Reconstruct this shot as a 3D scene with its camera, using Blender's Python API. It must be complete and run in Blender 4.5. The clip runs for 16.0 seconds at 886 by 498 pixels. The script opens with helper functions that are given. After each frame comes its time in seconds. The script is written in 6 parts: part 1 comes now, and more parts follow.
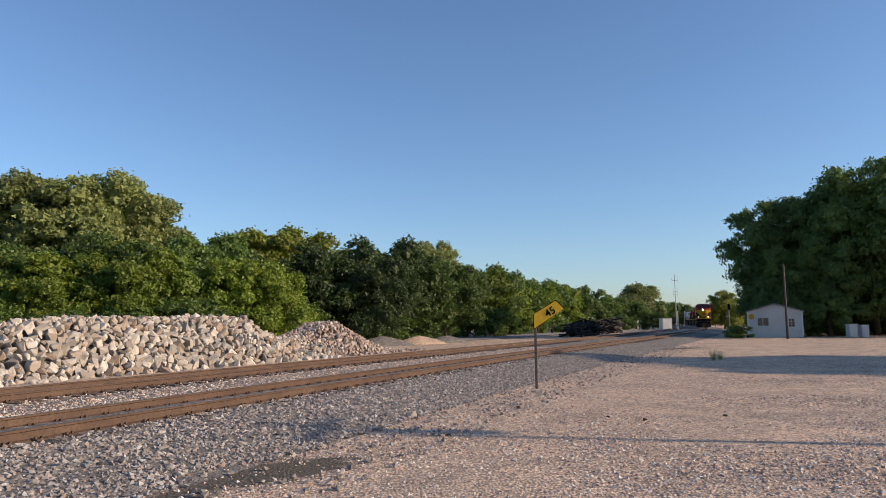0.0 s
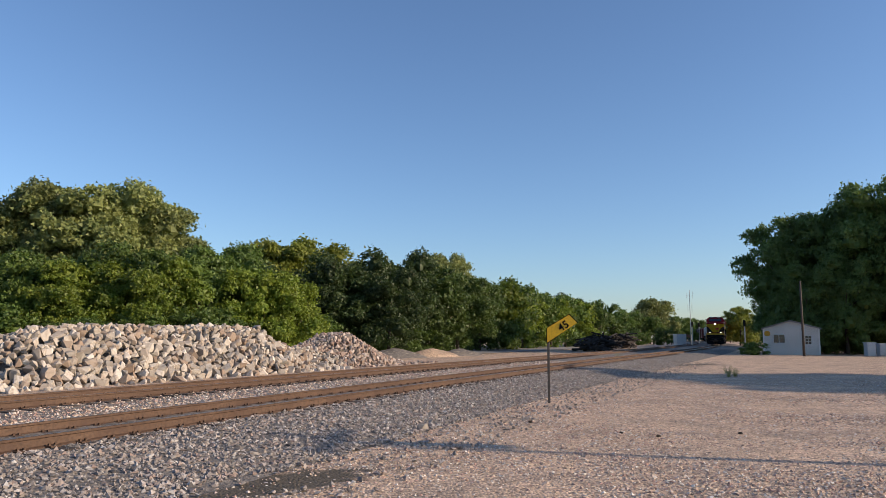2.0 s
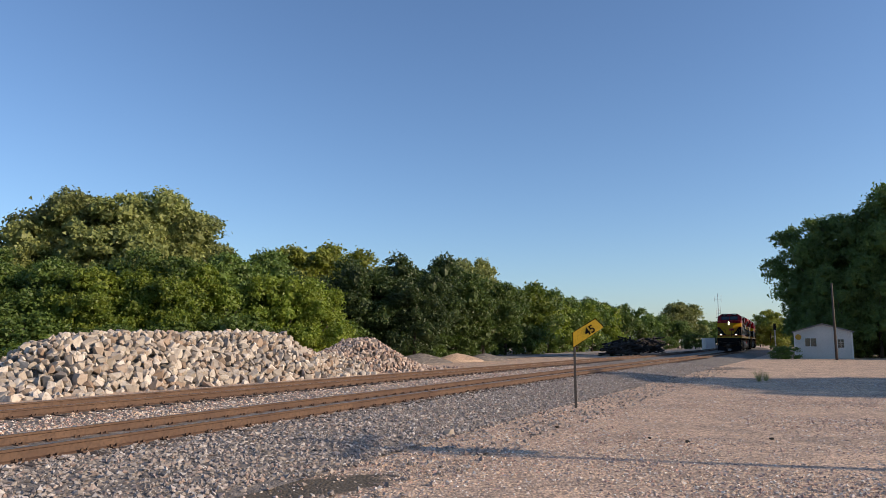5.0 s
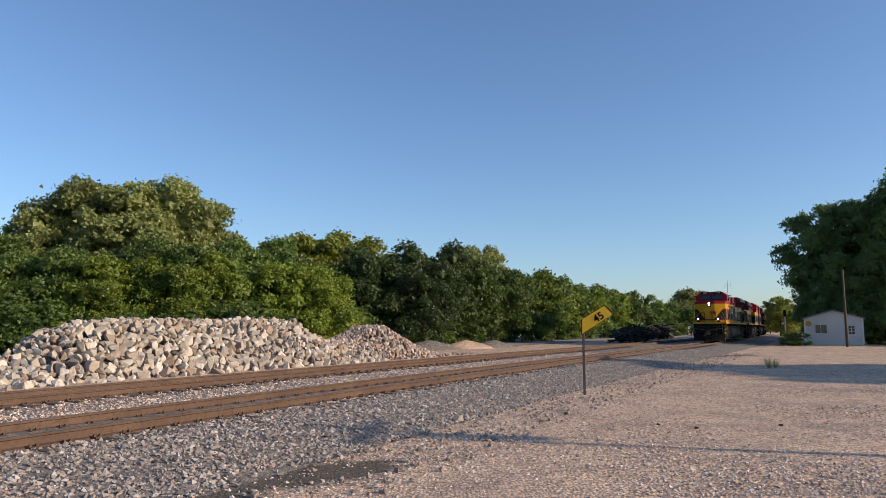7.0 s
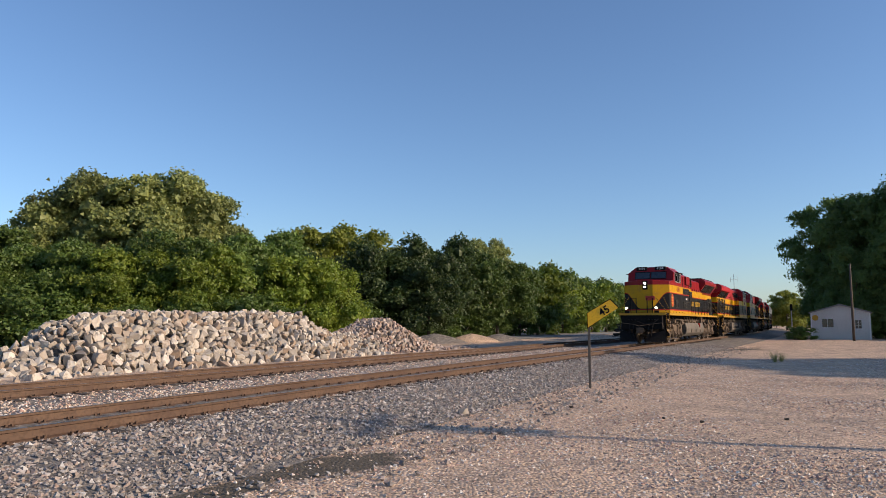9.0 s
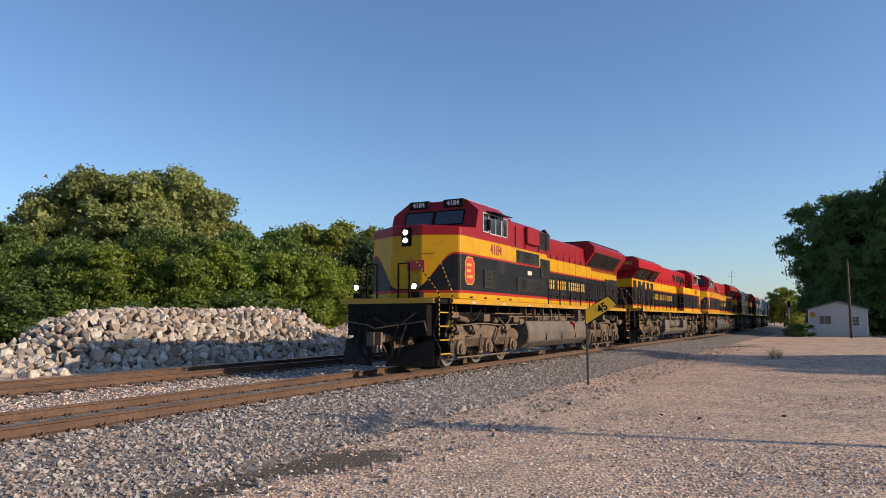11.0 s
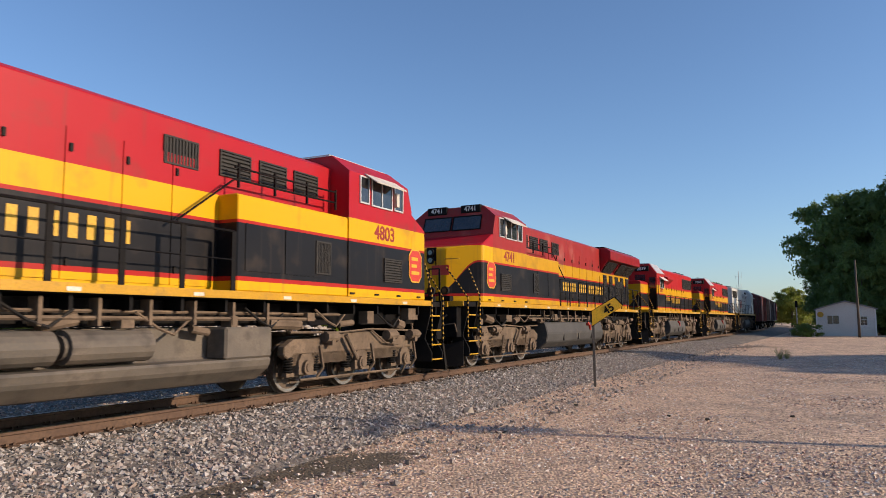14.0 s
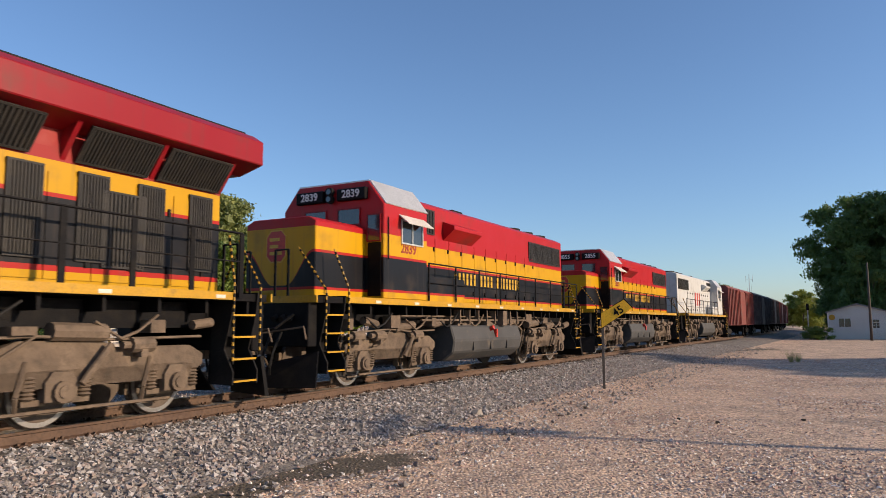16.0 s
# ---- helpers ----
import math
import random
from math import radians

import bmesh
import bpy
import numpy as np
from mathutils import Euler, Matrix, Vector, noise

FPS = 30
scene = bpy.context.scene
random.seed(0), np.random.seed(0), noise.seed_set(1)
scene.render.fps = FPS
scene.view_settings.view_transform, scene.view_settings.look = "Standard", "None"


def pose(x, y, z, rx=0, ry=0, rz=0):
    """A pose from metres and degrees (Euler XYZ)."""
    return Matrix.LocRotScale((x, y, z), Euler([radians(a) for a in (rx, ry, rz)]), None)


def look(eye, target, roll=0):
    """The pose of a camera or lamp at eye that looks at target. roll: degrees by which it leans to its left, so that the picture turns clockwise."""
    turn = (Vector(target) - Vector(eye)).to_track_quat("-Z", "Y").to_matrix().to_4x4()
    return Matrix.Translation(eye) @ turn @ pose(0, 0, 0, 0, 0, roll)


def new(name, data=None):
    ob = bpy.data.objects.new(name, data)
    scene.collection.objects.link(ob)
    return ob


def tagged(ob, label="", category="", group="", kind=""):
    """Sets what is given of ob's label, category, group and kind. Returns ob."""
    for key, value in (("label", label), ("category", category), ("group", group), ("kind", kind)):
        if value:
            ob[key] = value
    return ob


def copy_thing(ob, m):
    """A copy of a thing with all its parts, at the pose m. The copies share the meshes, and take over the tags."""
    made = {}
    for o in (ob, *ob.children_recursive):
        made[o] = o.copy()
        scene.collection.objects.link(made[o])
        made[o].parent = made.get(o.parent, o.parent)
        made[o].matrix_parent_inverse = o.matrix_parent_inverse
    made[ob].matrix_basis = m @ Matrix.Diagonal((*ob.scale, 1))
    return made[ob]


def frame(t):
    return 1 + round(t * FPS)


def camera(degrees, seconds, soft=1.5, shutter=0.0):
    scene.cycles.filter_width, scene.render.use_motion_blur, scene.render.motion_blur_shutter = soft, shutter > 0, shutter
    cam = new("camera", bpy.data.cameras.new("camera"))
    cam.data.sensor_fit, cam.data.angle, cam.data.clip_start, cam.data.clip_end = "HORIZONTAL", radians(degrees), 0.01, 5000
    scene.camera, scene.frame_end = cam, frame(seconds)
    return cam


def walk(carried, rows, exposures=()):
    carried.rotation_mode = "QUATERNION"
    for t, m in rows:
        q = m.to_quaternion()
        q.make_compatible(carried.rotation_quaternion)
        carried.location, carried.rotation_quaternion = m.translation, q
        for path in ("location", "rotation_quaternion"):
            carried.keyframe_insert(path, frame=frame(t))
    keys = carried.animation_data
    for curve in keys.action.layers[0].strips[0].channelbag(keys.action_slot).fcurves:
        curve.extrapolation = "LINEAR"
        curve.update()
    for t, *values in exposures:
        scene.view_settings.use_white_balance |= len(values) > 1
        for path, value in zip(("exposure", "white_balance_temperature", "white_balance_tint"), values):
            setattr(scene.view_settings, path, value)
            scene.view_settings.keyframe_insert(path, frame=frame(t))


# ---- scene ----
# camera: stands still in the lot, the hand turns it a little
EYE = 1.80
cam = camera(63.1, 16.0, soft=0.55, shutter=0.08)
TURNS = [
    (0, 96.047, 0.597, -4.124),
    (0.5, 96.231, 0.421, -4.016),
    (1, 96.498, 0.119, -3.764),
    (1.5, 96.787, -0.065, -3.444),
    (2, 97.04, -0.167, -3.129),
    (2.5, 97.141, -0.171, -2.904),
    (3, 97.247, -0.144, -2.711),
    (3.5, 97.38, -0.055, -2.439),
    (4, 97.62, 0.005, -2.035),
    (6.5, 96.693, 0.098, -0.379),
    (7, 96.412, 0.123, -0.436),
    (7.5, 96.2, 0.103, -0.441),
    (8, 96.069, 0.09, -0.363),
    (8.5, 95.953, 0.026, -0.164),
    (9, 95.89, -0, 0),
    (11.5, 95.598, 0.062, -0.222),
    (12, 95.57, 0.241, -0.227),
    (12.5, 95.557, 0.35, -0.149),
    (13, 95.564, 0.351, 0.002),
    (13.5, 95.695, 0.363, 0.163),
    (14, 95.82, 0.361, 0.339),
    (14.5, 95.891, 0.253, 0.495),
    (15, 95.962, 0.259, 0.663),
    (15.5, 95.97, 0.201, 0.857),
    (16, 95.956, 0.178, 1.042)
]
walk(cam, [(t, pose(0, 0, EYE, rx, ry, rz)) for t, rx, ry, rz in TURNS], exposures=[(0.0, 0.30, 6750, 13.5), (16.0, 0.30, 6750, 13.5)])

# ---- light ----
SUN_AZ, SUN_EL = (0.962, -0.273), radians(20)
world = bpy.data.worlds.new("sky")
scene.world = world
world.use_nodes = True
sky = world.node_tree.nodes.new("ShaderNodeTexSky")
sky.sky_type = "NISHITA"
sky.sun_disc = False
sky.sun_elevation = SUN_EL
sky.sun_rotation = math.atan2(SUN_AZ[0], SUN_AZ[1])
sky.altitude = 200
sky.air_density, sky.dust_density, sky.ozone_density = 1.0, 0.75, 5.0
bg = world.node_tree.nodes["Background"]
bg.inputs["Strength"].default_value = 0.14
world.node_tree.links.new(sky.outputs[0], bg.inputs["Color"])
sun_data = bpy.data.lights.new("sun", "SUN")
sun_data.energy, sun_data.angle, sun_data.color = 4.4, radians(0.5), (1.0, 0.81, 0.60)
sun = new("sun", sun_data)
sun.matrix_basis = look((60, -17, 20), (60 - SUN_AZ[0] * 10, -17 - SUN_AZ[1] * 10, 20 - 10 * math.tan(SUN_EL)))


# ---- materials ----
def nodes_of(name):
    m = bpy.data.materials.new(name)
    m.use_nodes = True
    return m, m.node_tree.nodes, m.node_tree.links


def noise_mix(N, L, a, b, scale, coord, detail=4.0, lo=0.35, hi=0.65):
    tex = N.new("ShaderNodeTexNoise")
    tex.inputs["Scale"].default_value, tex.inputs["Detail"].default_value = scale, detail
    L.new(coord, tex.inputs["Vector"])
    ramp = N.new("ShaderNodeMapRange")
    ramp.inputs[1].default_value, ramp.inputs[2].default_value = lo, hi
    L.new(tex.outputs[0], ramp.inputs[0])
    mix = N.new("ShaderNodeMix")
    mix.data_type = "RGBA"
    L.new(ramp.outputs[0], mix.inputs[0])
    for sock, c in ((mix.inputs[6], a), (mix.inputs[7], b)):
        if isinstance(c, tuple):
            sock.default_value = (*c, 1)
        else:
            L.new(c, sock)
    return mix.outputs[2], tex.outputs[0]


def surface(name, a, b, scale=2.0, fine=40.0, rough=0.7, metal=0.0, bump=0.2, dirt=None, rnd=0.0, spec=0.5, bump_d=0.02, dirt_lo=0.5, dirt_hi=0.75):
    """Two tones mixed by large noise, broken by fine noise, with optional dirt, per-object variation and bump."""
    m, N, L = nodes_of(name)
    bsdf = N["Principled BSDF"]
    co = N.new("ShaderNodeTexCoord").outputs["Object"]
    col, _ = noise_mix(N, L, a, b, scale, co)
    col2, fac = noise_mix(N, L, col, tuple(x * 0.72 for x in a), fine, co, 3.0, 0.45, 0.7)
    if dirt:
        col2, _ = noise_mix(N, L, col2, dirt, scale * 2.7, co, 6.0, dirt_lo, dirt_hi)
    if rnd:
        info = N.new("ShaderNodeObjectInfo")
        hsv = N.new("ShaderNodeHueSaturation")
        mr = N.new("ShaderNodeMapRange")
        mr.inputs[3].default_value, mr.inputs[4].default_value = 1 - rnd, 1 + rnd
        L.new(info.outputs["Random"], mr.inputs[0])
        L.new(mr.outputs[0], hsv.inputs["Value"])
        L.new(col2, hsv.inputs["Color"])
        col2 = hsv.outputs[0]
    L.new(col2, bsdf.inputs["Base Color"])
    bsdf.inputs["Roughness"].default_value, bsdf.inputs["Metallic"].default_value = rough, metal
    bsdf.inputs["Specular IOR Level"].default_value = spec
    if bump:
        bn = N.new("ShaderNodeBump")
        bn.inputs["Strength"].default_value, bn.inputs["Distance"].default_value = bump, bump_d
        L.new(fac, bn.inputs["Height"])
        L.new(bn.outputs[0], bsdf.inputs["Normal"])
    return m


def island_stone(name, tones, rough=0.9, bump=0.5):
    """Loose stones: each island takes its own tone."""
    m, N, L = nodes_of(name)
    geo = N.new("ShaderNodeNewGeometry")
    ramp = N.new("ShaderNodeValToRGB")
    els = ramp.color_ramp.elements
    while len(els) < len(tones):
        els.new(0.5)
    for i, c in enumerate(tones):
        els[i].position = i / (len(tones) - 1)
        els[i].color = (*c, 1)
    L.new(geo.outputs["Random Per Island"], ramp.inputs[0])
    co = N.new("ShaderNodeTexCoord").outputs["Object"]
    col, fac = noise_mix(N, L, ramp.outputs[0], (0.12, 0.10, 0.085), 9.0, co, 5.0, 0.5, 0.95)
    L.new(col, N["Principled BSDF"].inputs["Base Color"])
    N["Principled BSDF"].inputs["Roughness"].default_value = rough
    return m


def rock_paint(name, tones):
    """Limestone blocks: each takes its own tone from its object's random number."""
    m, N, L = nodes_of(name)
    info = N.new("ShaderNodeObjectInfo")
    geo = N.new("ShaderNodeNewGeometry")
    add = N.new("ShaderNodeMath")
    add.operation = "ADD"
    fr = N.new("ShaderNodeMath")
    fr.operation = "FRACT"
    L.new(info.outputs["Random"], add.inputs[0])
    L.new(geo.outputs["Random Per Island"], add.inputs[1])
    L.new(add.outputs[0], fr.inputs[0])
    ramp = N.new("ShaderNodeValToRGB")
    els = ramp.color_ramp.elements
    while len(els) < len(tones):
        els.new(0.5)
    for i, c in enumerate(tones):
        els[i].position, els[i].color = i / 5, (*c, 1)
    L.new(fr.outputs[0], ramp.inputs[0])
    co = N.new("ShaderNodeTexCoord").outputs["Object"]
    col, fac = noise_mix(N, L, ramp.outputs[0], (0.24, 0.19, 0.14), 2.4, co, 6.0, 0.48, 0.78)
    L.new(col, N["Principled BSDF"].inputs["Base Color"])
    N["Principled BSDF"].inputs["Roughness"].default_value = 0.9
    bn = N.new("ShaderNodeBump")
    bn.inputs["Strength"].default_value, bn.inputs["Distance"].default_value = 0.5, 0.05
    L.new(fac, bn.inputs["Height"])
    L.new(bn.outputs[0], N["Principled BSDF"].inputs["Normal"])
    return m


def leaf_paint(name, a, b, c):
    """Foliage: tone by clump, a little light through the leaf."""
    m, N, L = nodes_of(name)
    bsdf = N["Principled BSDF"]
    geo = N.new("ShaderNodeNewGeometry")
    info = N.new("ShaderNodeObjectInfo")
    co = N.new("ShaderNodeTexCoord").outputs["Object"]
    col, _ = noise_mix(N, L, a, b, 0.5, co, 3.0)
    mix = N.new("ShaderNodeMix")
    mix.data_type = "RGBA"
    mr = N.new("ShaderNodeMapRange")
    mr.inputs[4].default_value = 0.6
    L.new(geo.outputs["Random Per Island"], mr.inputs[0])
    L.new(mr.outputs[0], mix.inputs[0])
    L.new(col, mix.inputs[6])
    mix.inputs[7].default_value = (*c, 1)
    hsv = N.new("ShaderNodeHueSaturation")
    mr2 = N.new("ShaderNodeMapRange")
    mr2.inputs[3].default_value, mr2.inputs[4].default_value = 0.75, 1.25
    L.new(info.outputs["Random"], mr2.inputs[0])
    L.new(mr2.outputs[0], hsv.inputs["Value"])
    L.new(mix.outputs[2], hsv.inputs["Color"])
    L.new(hsv.outputs[0], bsdf.inputs["Base Color"])
    bsdf.inputs["Roughness"].default_value = 0.55
    tr = N.new("ShaderNodeBsdfTranslucent")
    L.new(hsv.outputs[0], tr.inputs["Color"])
    ms = N.new("ShaderNodeMixShader")
    ms.inputs[0].default_value = 0.42
    L.new(bsdf.outputs[0], ms.inputs[1])
    L.new(tr.outputs[0], ms.inputs[2])
    L.new(ms.outputs[0], N["Material Output"].inputs["Surface"])
    return m


def livery(name, bands, dirt=(0.075, 0.055, 0.04), swoop=0.0, fade=0.0):
    """Painted bands by height on a body: bands = [(height from, colour)], rising."""
    m, N, L = nodes_of(name)
    bsdf = N["Principled BSDF"]
    tc = N.new("ShaderNodeTexCoord").outputs["Object"]
    sep = N.new("ShaderNodeSeparateXYZ")
    L.new(tc, sep.inputs[0])
    z = sep.outputs[2]
    col = (*bands[0][1], 1)
    prev = None
    for h, c in bands[1:]:
        gt = N.new("ShaderNodeMath")
        gt.operation = "GREATER_THAN"
        gt.inputs[1].default_value = h
        L.new(z, gt.inputs[0])
        if swoop and h in (bands[3][0], bands[4][0]):
            # on the nose the dark field drops towards the middle
            ab = N.new("ShaderNodeMath")
            ab.operation = "ABSOLUTE"
            L.new(sep.outputs[1], ab.inputs[0])
            mr = N.new("ShaderNodeMapRange")
            mr.interpolation_type = "SMOOTHSTEP"
            mr.inputs[1].default_value, mr.inputs[2].default_value = 0.2 * swoop, swoop * 0.92
            mr.inputs[3].default_value, mr.inputs[4].default_value = (bands[2][0] + 0.04, h) if h > 2.5 else (h, h)
            L.new(ab.outputs[0], mr.inputs[0])
            L.new(mr.outputs[0], gt.inputs[1])
        mix = N.new("ShaderNodeMix")
        mix.data_type = "RGBA"
        L.new(gt.outputs[0], mix.inputs[0])
        if prev is None:
            mix.inputs[6].default_value = col
        else:
            L.new(prev, mix.inputs[6])
        mix.inputs[7].default_value = (*c, 1)
        prev = mix.outputs[2]
    if fade:
        prev2, _ = noise_mix(N, L, prev, (0.50, 0.22, 0.17), 0.8, tc, 5.0, 0.56, 0.56 + 0.4 / fade)
        gt = N.new("ShaderNodeMath")
        gt.operation = "GREATER_THAN"
        gt.inputs[1].default_value = 3.9
        L.new(z, gt.inputs[0])
        mix = N.new("ShaderNodeMix")
        mix.data_type = "RGBA"
        L.new(gt.outputs[0], mix.inputs[0])
        L.new(prev, mix.inputs[6])
        L.new(prev2, mix.inputs[7])
        prev = mix.outputs[2]
    col, fac = noise_mix(N, L, prev, dirt, 1.7, tc, 8.0, 0.55, 1.1)
    # rain streaks down the sheet
    mp = N.new("ShaderNodeMapping")
    mp.inputs["Scale"].default_value = (7, 7, 0.35)
    L.new(tc, mp.inputs[0])
    col, _ = noise_mix(N, L, col, dirt, 1.0, mp.outputs[0], 5.0, 0.58, 1.25)
    L.new(col, bsdf.inputs["Base Color"])
    rr = N.new("ShaderNodeMapRange")
    rr.inputs[3].default_value, rr.inputs[4].default_value = 0.28, 0.55
    L.new(fac, rr.inputs[0])
    L.new(rr.outputs[0], bsdf.inputs["Roughness"])
    bsdf.inputs["Specular IOR Level"].default_value = 0.22
    bn = N.new("ShaderNodeBump")
    bn.inputs["Strength"].default_value, bn.inputs["Distance"].default_value = 0.08, 0.01
    L.new(fac, bn.inputs["Height"])
    L.new(bn.outputs[0], bsdf.inputs["Normal"])
    return m


def glow(name, c, power):
    m, N, L = nodes_of(name)
    b = N["Principled BSDF"]
    b.inputs["Base Color"].default_value = (*c, 1)
    b.inputs["Emission Color"].default_value = (*c, 1)
    b.inputs["Emission Strength"].default_value = power
    return m


RED, YEL, BLK = (0.235, 0.008, 0.013), (0.50, 0.265, 0.004), (0.007, 0.007, 0.009)
SCAR = (0.34, 0.016, 0.012)
RED_B, YEL_B = (0.35, 0.009, 0.016), (0.60, 0.325, 0.004)
BANDS = [(0, YEL), (2.17, SCAR), (2.25, BLK), (3.30, SCAR), (3.36, YEL), (3.86, RED)]
GBANDS = [(0, YEL_B), (2.17, SCAR), (2.25, BLK), (3.20, SCAR), (3.26, YEL_B), (3.72, RED_B)]
LOWB = [(0, YEL), (2.14, SCAR), (2.20, BLK), (2.94, SCAR), (3.00, YEL), (3.50, (0.36, 0.011, 0.014))]
